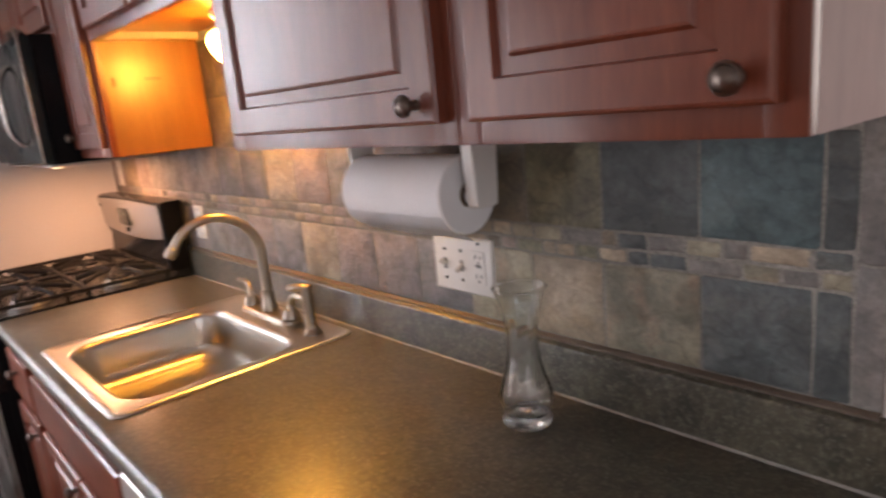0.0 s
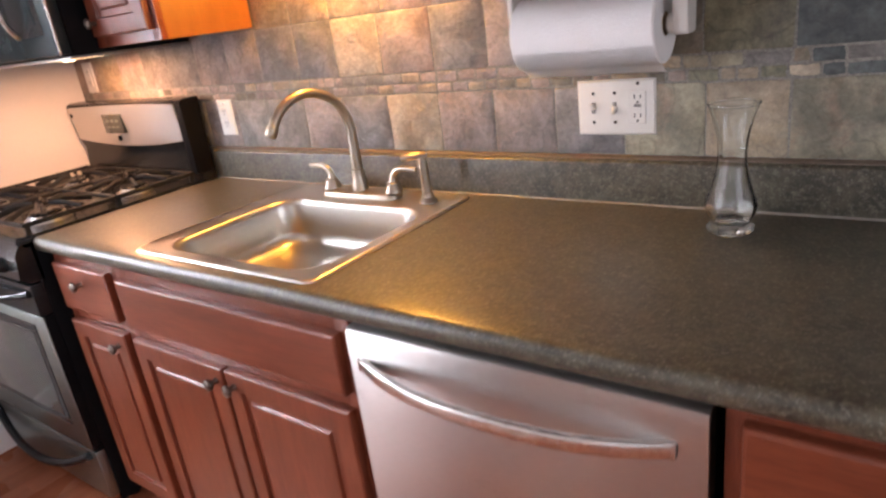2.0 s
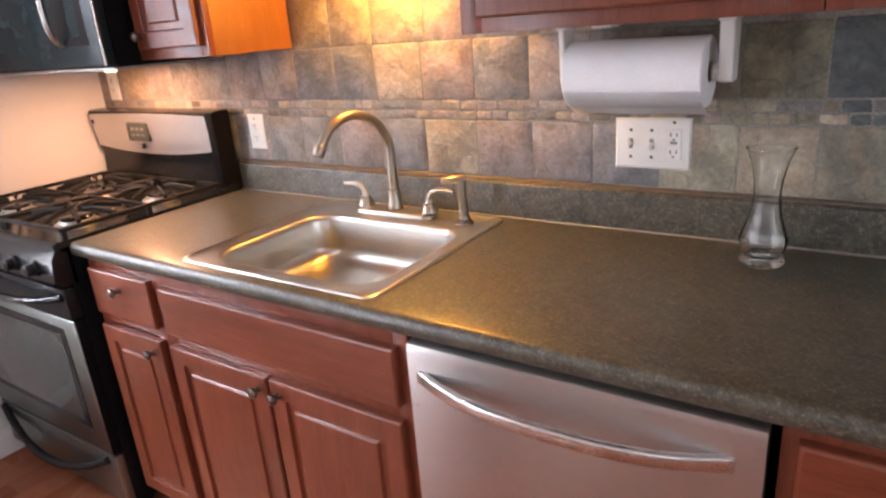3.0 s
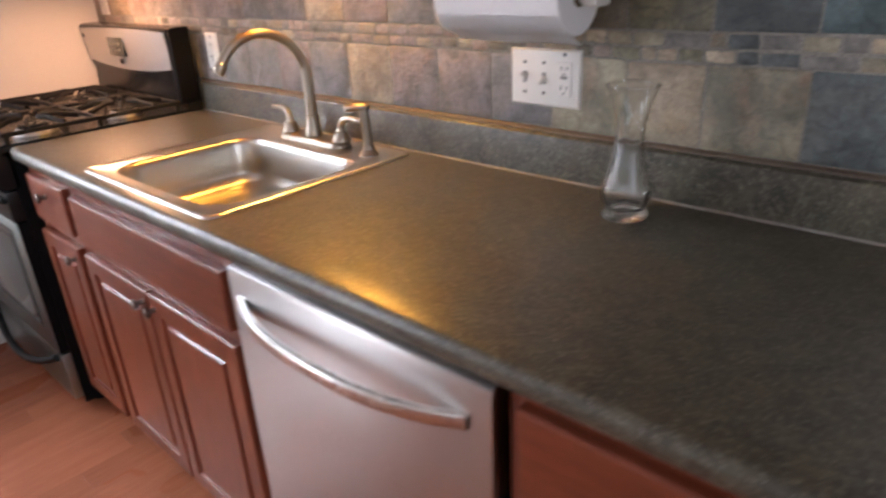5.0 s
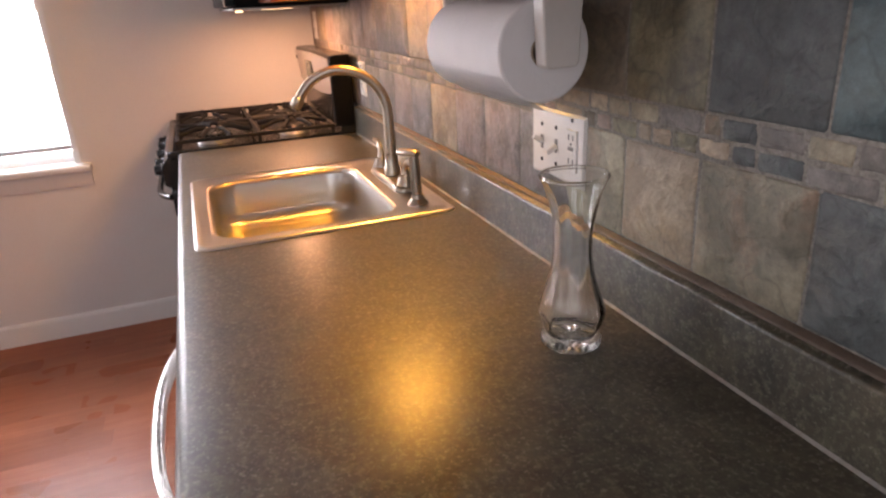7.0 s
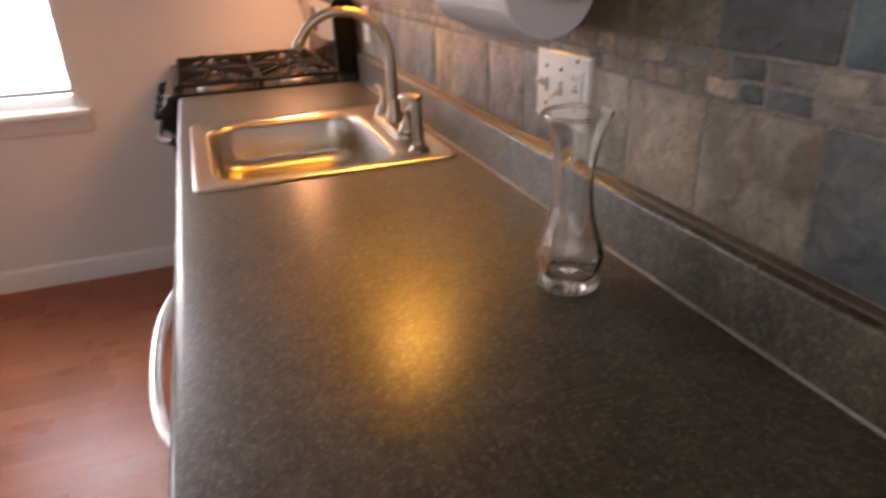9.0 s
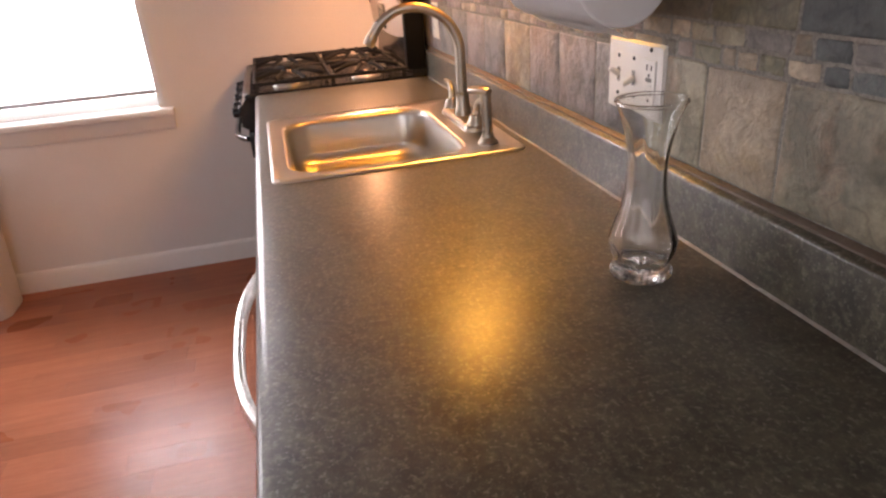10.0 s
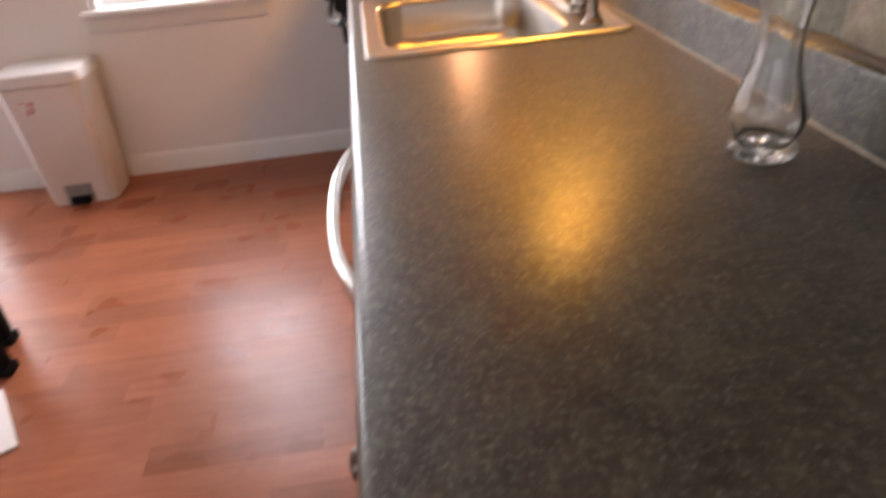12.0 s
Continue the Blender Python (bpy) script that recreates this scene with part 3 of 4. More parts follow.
face_frame(cab, 1.340, 1.966, UB, UT, YF, 0.046)
panel_door(cab, 1.384, 1.948, UB + 0.028, UT - 0.02, YF, (1.912, 1.434))

cab = wall_cabinet(1.968, 2.360, UB, "cherry wall cabinet with a pale bare side panel", right=PALE)
face_frame(cab, 1.968, 2.360, UB, UT, YF)
panel_door(cab, 2.001, 2.342, UB + 0.028, UT - 0.02, YF, (2.312, 1.432))

# base cabinets
CF = -0.604              # frame front
base_cabs = "base cabinets"


def base_cabinet(x0, x1, label, right=HONEY):
    cab = thing("base_cabinet", label, "cabinet", ((x0 + x1) / 2, -0.3, 0), base_cabs)
    carcass(cab, x0, x1, CF + 0.0195, -0.004, 0.10, 0.874, 0.0, False, right)
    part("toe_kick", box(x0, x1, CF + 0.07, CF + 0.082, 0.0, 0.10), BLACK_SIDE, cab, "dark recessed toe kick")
    return cab


cab = base_cabinet(0.262, 0.575, "narrow cherry base cabinet with a drawer and a door")
face_frame(cab, 0.262, 0.575, 0.10, 0.874, CF, bars=(0.694,))
slab_front(cab, 0.284, 0.556, 0.712, 0.846, CF, (0.420, 0.800))
panel_door(cab, 0.284, 0.556, 0.118, 0.676, CF, (0.520, 0.640))

cab = base_cabinet(0.577, 1.366, "cherry sink base cabinet with two doors and a false drawer")
face_frame(cab, 0.577, 1.366, 0.10, 0.874, CF, mids=(0.962,), bars=(0.690,))
slab_front(cab, 0.598, 1.344, 0.708, 0.836, CF)
panel_door(cab, 0.598, 0.957, 0.118, 0.674, CF, (0.930, 0.640))
panel_door(cab, 0.967, 1.344, 0.118, 0.674, CF, (0.994, 0.640))

cab = base_cabinet(1.996, 2.352, "cherry base cabinet with a drawer beside the dishwasher", PALE)
face_frame(cab, 1.996, 2.352, 0.10, 0.874, CF, bars=(0.694,))
slab_front(cab, 2.018, 2.330, 0.712, 0.852, CF, (2.178, 0.806))
panel_door(cab, 2.018, 2.330, 0.118, 0.676, CF, (2.055, 0.640))

# ---- worktop ----
top = thing("countertop", "dark mottled laminate worktop with a rounded front edge", "countertop", (1.3, -0.3, 0.876))
T0, T1 = 0.240, 2.376     # ends
TZ, TB = 0.914, 0.876
HX0, HX1, HY0, HY1 = 0.705, 1.258, -0.575, -0.150   # cut-out for the sink bowl
edge = [(-0.021, TB), (HY1, TB), (HY0, TB), (-0.624, TB), (-0.629, TB + 0.004), (-0.632, TB + 0.011), (-0.632, TZ - 0.014), (-0.629, TZ - 0.006), (-0.624, TZ - 0.0015), (-0.616, TZ), (HY0, TZ), (HY1, TZ), (-0.021, TZ)]
bm = bmesh.new()
cols = [[bm.verts.new((x, y, z)) for y, z in edge] for x in (T0, HX0, HX1, T1)]
for c in range(3):
    for k in range(len(edge)):
        if c == 1 and k in (1, 10):
            continue
        j = (k + 1) % len(edge)
        bm.faces.new((cols[c][k], cols[c][j], cols[c + 1][j], cols[c + 1][k]))
bm.faces.new(cols[0][::-1])
bm.faces.new(cols[3])
for c in (1, 2):
    bm.faces.new((cols[c][1], cols[c][2], cols[c][10], cols[c][11]))
for k, j in ((1, 11), (2, 10)):
    bm.faces.new((cols[1][k], cols[2][k], cols[2][j], cols[1][j]))
part("slab", bm, TOP, top)
lip = [(-0.001, TB), (-0.021, TB), (-0.021, 1.0005), (-0.0204, 1.0035), (-0.0185, 1.0055), (-0.015, 1.0068), (-0.001, 1.0125)]
part("back_lip", extruded(lip, T0, T1), TOP, top)
part("caulk_joint", extruded([(-0.0212, TZ), (-0.0246, TZ), (-0.0236, TZ + 0.0012), (-0.0212, TZ + 0.0030)], T0, T1), CAULK, top, "pale line of caulk")
part("sealant_bead", extruded([(-0.0012, 1.0126), (-0.0105, 1.0090), (-0.0100, 1.0118), (-0.0060, 1.0150), (-0.0012, 1.0165)], T0, 2.352), SEALANT, top, "brown bead of sealant")
part("end_edge", box(T1, T1 + 0.003, -0.632, -0.002, TB + 0.002, TZ - 0.004, 0.001), RAWEDGE, top, "bare tan end edge")

# ---- dishwasher ----
dw = thing("dishwasher", "stainless steel dishwasher with a bowed bar handle", "dishwasher", (1.68, -0.3, 0))
DX0, DX1 = 1.380, 1.982
part("tub", box(DX0 + 0.004, DX1 - 0.004, -0.585, -0.03, 0.02, 0.868), BLACK_SIDE, dw, "black dishwasher body", False)
prof = [(-0.590, 0.105), (-0.623, 0.105), (-0.626, 0.112), (-0.626, 0.50), (-0.626, 0.845), (-0.623, 0.858), (-0.617, 0.862), (-0.590, 0.862)]
dd = part("door", extruded(prof, DX0, DX1), STEEL_V, dw)
loops = []
for i in range(33):
    u = -1 + i / 16
    x = 1.674 + 0.270 * u
    bow = 0.053 * (1 - abs(u) ** 2.6)
    yo, zc = -0.631 - bow, 0.797 - 0.004 * (1 - u * u)
    deep, hh = 0.016, 0.0125
    ring = []
    for q in range(16):
        a = 2 * math.pi * q / 16
        c, w = math.cos(a), math.sin(a)
        ring.append(Vector((x, yo + deep / 2 - deep / 2 * math.copysign(abs(c) ** 0.45, c), zc + hh * math.copysign(abs(w) ** 0.45, w))))
    loops.append(ring)
part("handle", skin(loops, None, True, True), BRIGHT, dd, "bowed stainless strap handle")
for x in (1.4065, 1.9415):
    part("handle_mount", box(x - 0.0025, x + 0.0025, -0.634, -0.6255, 0.786, 0.808, 0.001), BRIGHT, dd)
part("kick_plate", box(DX0 + 0.004, DX1 - 0.004, -0.560, -0.548, 0.0, 0.10, 0.001), BLACK_SIDE, dw, "black kick plate")

# ---- sink ----
sk = thing("kitchen_sink", "single bowl stainless steel drop-in sink", "sink", (0.98, -0.32, TZ))
SX0, SX1, SY0, SY1 = 0.680, 1.284, -0.598, -0.044
BX0, BX1, BY0, BY1 = 0.738, 1.240, -0.558, -0.160
loops = [rounded(SX0, SX1, SY0, SY1, 0.028, TZ + 0.0003, 10), rounded(SX0 + 0.002, SX1 - 0.002, SY0 + 0.002, SY1 - 0.002, 0.028, TZ + 0.004, 10),
         rounded(SX0 + 0.007, SX1 - 0.007, SY0 + 0.007, SY1 - 0.007, 0.028, TZ + 0.0062, 10), rounded(SX0 + 0.013, SX1 - 0.013, SY0 + 0.013, SY1 - 0.013, 0.028, TZ + 0.0045, 10),
         rounded(SX0 + 0.017, SX1 - 0.017, SY0 + 0.017, SY1 - 0.017, 0.024, TZ + 0.0028, 10)]
for g, dz, r in ((-0.006, 0.0028, 0.082), (0.0, 0.0015, 0.078), (0.005, -0.004, 0.075), (0.008, -0.014, 0.073)) + tuple((0.0145 + 0.046 * (1 - math.cos(radians(6.2 * k))), -0.082 - 0.046 * math.sin(radians(6.2 * k)), 0.072 - 0.030 * (1 - math.cos(radians(6.2 * k)))) for k in range(15)):
    loops.append(rounded(BX0 + g, BX1 - g, BY0 + g, BY1 - g, max(r, 0.02), TZ + dz, 10))
flat = loops[-1]
for k in (0.5, 0.12):
    cx, cy = (BX0 + BX1) / 2, (BY0 + BY1) / 2
    loops.append([Vector((cx + (p.x - cx) * k, cy + (p.y - cy) * k, TZ - 0.128 - (1 - k) * 0.005)) for p in flat])
part("basin", skin(loops, None, False, True), SINK_STEEL, sk)
part("drain", lathe(((0.050, 0.0), (0.056, 0.002), (0.054, 0.004), (0.044, 0.003), (0.040, -0.001), (0.012, -0.002), (0.006, 0.004), (0.001, 0.005)), ((BX0 + BX1) / 2, (BY0 + BY1) / 2, TZ - 0.1322), "z", 32), NICKEL, sk, "round metal drain strainer")

# ---- faucet ----
DZ = TZ + 0.003
fa = thing("faucet", "brushed nickel gooseneck faucet with two lever handles", "faucet", (0.985, -0.100, DZ))
FX, FY = 0.967, -0.100
part("base_plate", skin([rounded(FX - 0.130, FX + 0.130, FY - 0.030, FY + 0.030, 0.026, DZ), rounded(FX - 0.130, FX + 0.130, FY - 0.030, FY + 0.030, 0.026, DZ + 0.006), rounded(FX - 0.128, FX + 0.128, FY - 0.028, FY + 0.028, 0.025, DZ + 0.011), rounded(FX - 0.124, FX + 0.124, FY - 0.024, FY + 0.024, 0.022, DZ + 0.0145), rounded(FX - 0.117, FX + 0.117, FY - 0.017, FY + 0.017, 0.016, DZ + 0.0165)], None, True, True), NICKEL, fa)
part("collar", lathe(((0.021, 0.0), (0.021, 0.018), (0.018, 0.024), (0.0165, 0.05), (0.0165, 0.056), (0.0125, 0.058)), (FX, FY, DZ + 0.015), "z", 24), NICKEL, fa)
way = Vector((-0.048, -0.215, 0)).normalized()
R, ARC = 0.112, 150
zc = 1.203 - R
pts = [(FX, FY, DZ + 0.06), (FX, FY, DZ + 0.10), (FX, FY, DZ + 0.14)]
for i in range(0, 29):
    a = radians(ARC * i / 28)
    k = R * (1 - math.cos(a))
    pts.append((FX + way.x * k, FY + way.y * k, zc + R * math.sin(a)))
last = Vector(pts[-1])
dn = (last - Vector(pts[-2])).normalized()
pts += [tuple(last + dn * 0.010)]
wide = [0.0140 - 0.0022 * min(1.0, i / 10) for i in range(len(pts))]
part("spout", tube(pts, wide, 18, None, 1.0, (-way.y, way.x, 0)), NICKEL, fa)
part("aerator", tube([tuple(last + dn * 0.004), tuple(last + dn * 0.006), tuple(last + dn * 0.010), tuple(last + dn * 0.028), tuple(last + dn * 0.031)], [0.0120, 0.0138, 0.0142, 0.0142, 0.0122], 18), NICKEL, fa)
for sx in (-1, 1):
    hx = FX + (0.114 if sx > 0 else -0.104)
    h = part("handle", lathe(((0.0235, 0.0), (0.0235, 0.003), (0.0200, 0.012), (0.0170, 0.020), (0.0165, 0.0215), (0.0165, 0.0245), (0.0135, 0.0260)), (hx, FY, DZ + 0.0155), "z", 24), NICKEL, fa, "curved lever handle")
    lev, thick = [], []
    for i in range(17):
        u = i / 16
        if u < 0.25:
            px, pz = 0.0, 0.036 * u
        else:
            a = radians(96 * min(1.0, (u - 0.25) / 0.5))
            px = 0.036 * (1 - math.cos(a)) + 0.038 * max(0.0, (u - 0.75) / 0.25)
            pz = 0.009 + 0.030 * math.sin(a) - 0.002 * max(0.0, (u - 0.75) / 0.25)
        lev.append((hx + sx * px, FY + 0.004 * u, DZ + 0.038 + pz))
        thick.append(0.0132 - 0.0074 * u ** 0.8)
    part("lever", tube(lev, thick, 14, None, 0.80, (0, 1, 0)), NICKEL, h)

sp = thing("side_sprayer", "brushed nickel side sprayer standing on the sink deck", "sprayer", (1.196, -0.110, DZ))
PX, PY = 1.196, -0.110
part("holder", lathe(((0.0235, 0.0), (0.0235, 0.003), (0.019, 0.008), (0.0145, 0.013), (0.0135, 0.022), (0.0120, 0.023)), (PX, PY, DZ), "z", 28), NICKEL, sp)
part("wand", tube([(PX, PY, DZ + 0.020), (PX - 0.0015, PY - 0.0005, DZ + 0.055), (PX - 0.003, PY - 0.001, DZ + 0.090), (PX - 0.004, PY - 0.002, DZ + 0.112)], [0.0112, 0.0116, 0.0122, 0.0122], 18), NICKEL, sp)
part("collar_ring", lathe(((0.0120, 0.0), (0.0126, 0.001), (0.0126, 0.004), (0.0120, 0.005)), (PX - 0.0005, PY, DZ + 0.030), "z", 24), NICKEL, sp)
head = [(PX + 0.010, PY + 0.004, DZ + 0.1155), (PX + 0.004, PY + 0.001, DZ + 0.1165), (PX - 0.020, PY - 0.010, DZ + 0.1160), (PX - 0.044, PY - 0.021, DZ + 0.1135), (PX - 0.047, PY - 0.0225, DZ + 0.1130)]
part("spray_head", tube(head, [0.0090, 0.0128, 0.0130, 0.0122, 0.0100], 18, None, 0.72), NICKEL, sp)

# ---- gas range ----
st = thing("gas_range", "freestanding gas range in black and stainless steel", "stove", (-0.15, -0.35, 0))
RX0, RX1 = -0.522, 0.232
part("side_panel", box(RX0, RX0 + 0.012, -0.640, -0.03, 0.03, 0.905, 0.002), BLACK_SIDE, st)
part("side_panel", box(RX1 - 0.012, RX1, -0.640, -0.03, 0.03, 0.905, 0.002), BLACK_SIDE, st)
part("body", box(RX0 + 0.013, RX1 - 0.013, -0.625, -0.04, 0.03, 0.880), BLACK_SIDE, st, "", False)
for x in (RX0 + 0.05, RX1 - 0.05):
    for y in (-0.58, -0.09):
        part("foot", lathe(((0.018, 0.0), (0.018, 0.012), (0.010, 0.03)), (x, y, 0), "z", 12), BLACK_SIDE, st)
ct = part("cooktop", skin([rounded(RX0, RX1, -0.668, -0.055, 0.012, 0.892), rounded(RX0, RX1, -0.668, -0.055, 0.012, 0.914), rounded(RX0 + 0.006, RX1 - 0.006, -0.662, -0.061, 0.012, 0.920), rounded(RX0 + 0.016, RX1 - 0.016, -0.652, -0.071, 0.012, 0.919), rounded(RX0 + 0.030, RX1 - 0.030, -0.636, -0.085, 0.02, 0.908)], None, True, True), BLACK, st, "black enamel cooktop")
for bx, by, br in ((-0.335, -0.500, 0.048), (0.045, -0.500, 0.054), (-0.335, -0.215, 0.040), (0.045, -0.215, 0.046)):
    bn = part("burner", lathe(((br + 0.012, 0.0), (br + 0.010, 0.008), (br, 0.012), (br - 0.004, 0.020)), (bx, by, 0.908), "z", 28), BURNER, ct, "grey aluminium burner")
    part("burner_cap", lathe(((br - 0.008, 0.0), (br - 0.006, 0.005), (br - 0.014, 0.009), (0.004, 0.010)), (bx, by, 0.928), "z", 28), BLACK, ct)
for gx0, gx1 in ((RX0 + 0.022, -0.150), (-0.140, RX1 - 0.022)):
    bm = bmesh.new()
    gz = 0.950
    ym = -0.357
    for y in (-0.628, ym, -0.092):
        box(gx0, gx1, y - 0.006, y + 0.006, gz - 0.012, gz, 0.002, bm, 1)
    for x in (gx0 + 0.006, gx1 - 0.006):
        box(x - 0.006, x + 0.006, -0.628, -0.092, gz - 0.012, gz, 0.002, bm, 1)
    cx = (gx0 + gx1) / 2
    for y in (-0.500, -0.215):
        for k in range(8):
            a = radians(45 * k + 22.5)
            r1 = 0.135 if k % 2 else 0.150
            ox, oy = math.cos(a), math.sin(a)
            tube([(cx + 0.030 * ox, y + 0.030 * oy, gz + 0.007), (cx + 0.07 * ox, y + 0.07 * oy, gz + 0.009), (cx + r1 * ox, y + 0.135 * oy, gz - 0.006)], [0.0045, 0.0062, 0.0070], 8, bm, 1.3)
    for x in (gx0 + 0.006, gx1 - 0.006):
        for y in (-0.622, ym, -0.098):
            box(x - 0.007, x + 0.007, y - 0.007, y + 0.007, 0.912, gz - 0.006, 0.002, bm, 1)
    part("grate", bm, IRON, st, "black cast iron grate")
cp = part("control_panel", extruded([(-0.630, 0.795), (-0.668, 0.795), (-0.692, 0.812), (-0.684, 0.880), (-0.668, 0.902), (-0.630, 0.902)], RX0, RX1), BLACK, st, "black sloping control panel")
for kx in (-0.44, -0.32, -0.15, 0.02, 0.14):
    part("control_knob", lathe(((0.023, 0.0), (0.023, -0.006), (0.019, -0.010), (0.017, -0.030), (0.012, -0.033)), (kx, -0.688, 0.846), "y", 20), BLACK, cp)
od = part("oven_door", box(RX0 + 0.003, RX1 - 0.003, -0.669, -0.628, 0.235, 0.690, 0.006), BLACK_SIDE, st, "stainless oven door with a grey window")
part("door_header", box(RX0 + 0.003, RX1 - 0.003, -0.676, -0.628, 0.692, 0.788, 0.008), BLACK, st)
part("door_skin", front_rings(RX0 + 0.006, RX1 - 0.006, 0.238, 0.687, -0.668, ((0, 0), (0, 0.002), (0.003, 0.004))), OVENSTEEL, od, "dark stainless door skin")
part("window_surround", front_rings(-0.450, 0.158, 0.315, 0.655, -0.672, ((0, 0), (0, 0.001), (0.002, 0.0025))), BLACK, od)
part("oven_window", front_rings(-0.425, 0.133, 0.340, 0.630, -0.6745, ((0, 0), (0, 0.001), (0.002, 0.0018))), OVENGLASS, od, "grey reflecting oven glass")
arc = [(-0.145 + 0.355 * u, -0.676 - 0.050 * (1 - u ** 4), 0.762 - 0.022 * (1 - u * u)) for u in [-1 + i / 12 for i in range(25)]]
part("handle", tube(arc, 0.0115, 12), BLACK, od, "glossy black bar handle")
dr = part("storage_drawer", box(RX0 + 0.003, RX1 - 0.003, -0.668, -0.628, 0.055, 0.228, 0.006), OVENSTEEL, st, "dark stainless bottom drawer")
arc = [(-0.145 + 0.34 * u, -0.672 - 0.040 * (1 - u * u), 0.212 - 0.085 * (1 - u * u)) for u in [-1 + i / 12 for i in range(25)]]
part("handle", tube(arc, 0.013, 12), BLACK, dr, "curved black drawer handle")
bg = part("backguard", extruded([(-0.018, 0.905), (-0.072, 0.905), (-0.066, 0.955), (-0.060, 1.015), (-0.074, 1.055), (-0.088, 1.172), (-0.083, 1.184), (-0.070, 1.188), (-0.018, 1.188)], RX0 + 0.004, RX1 - 0.004), BLACK, st, "black backguard")
# steel fascia with a bowed lower edge
bm = bmesh.new()
rows_top, rows_bot, rows_top2, rows_bot2 = [], [], [], []
for i in range(25):
    u = -1 + i / 12
    x = -0.158 + 0.350 * u
    zb = 1.052 - 0.022 * (1 - u * u)
    zt = 1.172 + 0.006 * (1 - u * u)
    for store, zz, off in ((rows_bot, zb, 0.0035), (rows_top, zt, 0.0035), (rows_bot2, zb, -0.003), (rows_top2, zt, -0.003)):
        yy = -0.074 - 0.014 * (zz - 1.055) / 0.11 - off
        store.append(bm.verts.new((x, yy, zz)))
for i in range(24):
    bm.faces.new((rows_bot[i], rows_bot[i + 1], rows_top[i + 1], rows_top[i]))
    bm.faces.new((rows_top[i], rows_top[i + 1], rows_top2[i + 1], rows_top2[i]))
    bm.faces.new((rows_bot[i], rows_bot[i + 1], rows_bot2[i + 1], rows_bot2[i]))
bm.faces.new((rows_bot[0], rows_top[0], rows_top2[0], rows_bot2[0]))
bm.faces.new((rows_bot[24], rows_top[24], rows_top2[24], rows_bot2[24]))
part("fascia", bm, FASCIA, bg, "stainless control fascia with a bowed lower edge")
part("end_cap", box(RX1 - 0.040, RX1 - 0.002, -0.088, -0.016, 0.94, 1.184, 0.008), BLACK_SIDE, bg)
dz0, dz1 = 1.078, 1.146
part("display", box(-0.266, -0.140, -0.0935, -0.074, dz0, dz1, 0.002), DISPLAY, bg, "small grey clock display")
for i in range(3):
    part("digit_row", box(-0.240 + 0.03 * i, -0.222 + 0.03 * i, -0.0942, -0.0934, 1.098, 1.104), DIGITS, bg)
    part("digit_row", box(-0.240 + 0.03 * i, -0.222 + 0.03 * i, -0.0942, -0.0934, 1.118, 1.128), DIGITS, bg)
part("emblem", box(-0.208, -0.192, -0.0860, -0.078, 1.050, 1.068, 0.001), BLACK, bg)
part("emblem", box(-0.496, -0.486, -0.0930, -0.080, 1.138, 1.152, 0.001), BLACK, bg)

# ---- microwave over the range ----
mw = thing("microwave_oven", "black over-the-range microwave oven with a bowed chrome handle", "microwave", (-0.145, -0.2, 1.35))
MX0, MX1 = -0.530, 0.245
part("body", box(MX0, MX1, -0.374, -0.006, 1.356, 1.746, 0.004), BLACK_SIDE, mw)
md = part("door", box(MX0, MX1 - 0.002, -0.408, -0.375, 1.362, 1.744, 0.007), MWGLASS, mw, "smoky grey front")
part("front_edge", box(MX1 - 0.004, MX1 + 0.001, -0.4105, -0.4045, 1.362, 1.744, 0.001), STEEL, md, "bright metal edge strip")
part("handle_recess", front_rings(0.006, 0.184, 1.420, 1.668, -0.408, ((0, 0), (0, 0.001), (0.016, 0.0025))), BLACK, md)
part("handle_window", front_rings(0.078, 0.160, 1.448, 1.640, -0.4107, ((0, 0), (0.004, 0.0006))), MWGLASS, md)
arc = [(0.060 - 0.008 * u * u, -0.412 - 0.038 * (1 - u ** 4), 1.545 + 0.125 * u) for u in [-1 + i / 10 for i in range(21)]]
part("handle", tube(arc, 0.0085, 12, None, 1.0, (1, 0, 0)), STEEL, md, "bowed bright chrome handle")
part("vent_grille", box(MX0 + 0.02, MX1 - 0.02, -0.393, -0.379, 1.7445, 1.751, 0.001), BLACK_SIDE, mw)
part("base_plate", box(MX0 + 0.004, MX1 - 0.004, -0.384, -0.01, 1.348, 1.356, 0.002), BURNER, mw, "grey metal underside")
part("lamp_lens", box(-0.20, 0.00, -0.250, -0.160, 1.3465, 1.3490, 0.0005), LENS, mw, "glowing warm lamp lens")
part("lamp_lens", box(0.165, 0.195, -0.372, -0.350, 1.343, 1.348, 0.001), LENS, mw, "small warm lamp at the front")

# small brown stain marks on the lit cabinet side
panel = [o for o in bpy.data.objects if o.get("label", "").startswith("narrow cherry wall")][0]
part("hook", box(0.5602, 0.566, -0.262, -0.254, 1.560, 1.585, 0.001), STAIN, panel, "small brown stain mark on the side")
part("scuff", box(0.5602, 0.5608, -0.175, -0.130, 1.574, 1.583), STAIN, panel)

# ---- lamp under the sink cabinet ----
lp = thing("under_cabinet_lamp", "glowing warm globe lamp under the short cabinet", "lamp", (0.985, -0.085, 1.700))
part("base", lathe(((0.055, 0.0), (0.055, -0.014), (0.046, -0.020), (0.036, -0.022)), (0.985, -0.085, 1.700), "z", 28), TRIM, lp)
part("shade", lathe(((0.034, 0.0), (0.044, -0.006), (0.062, -0.016), (0.070, -0.030), (0.070, -0.044), (0.063, -0.062), (0.049, -0.082), (0.034, -0.096), (0.018, -0.103), (0.004, -0.105)), (0.985, -0.085, 1.666), "z", 32), BULB, lp, "glowing amber glass shade")

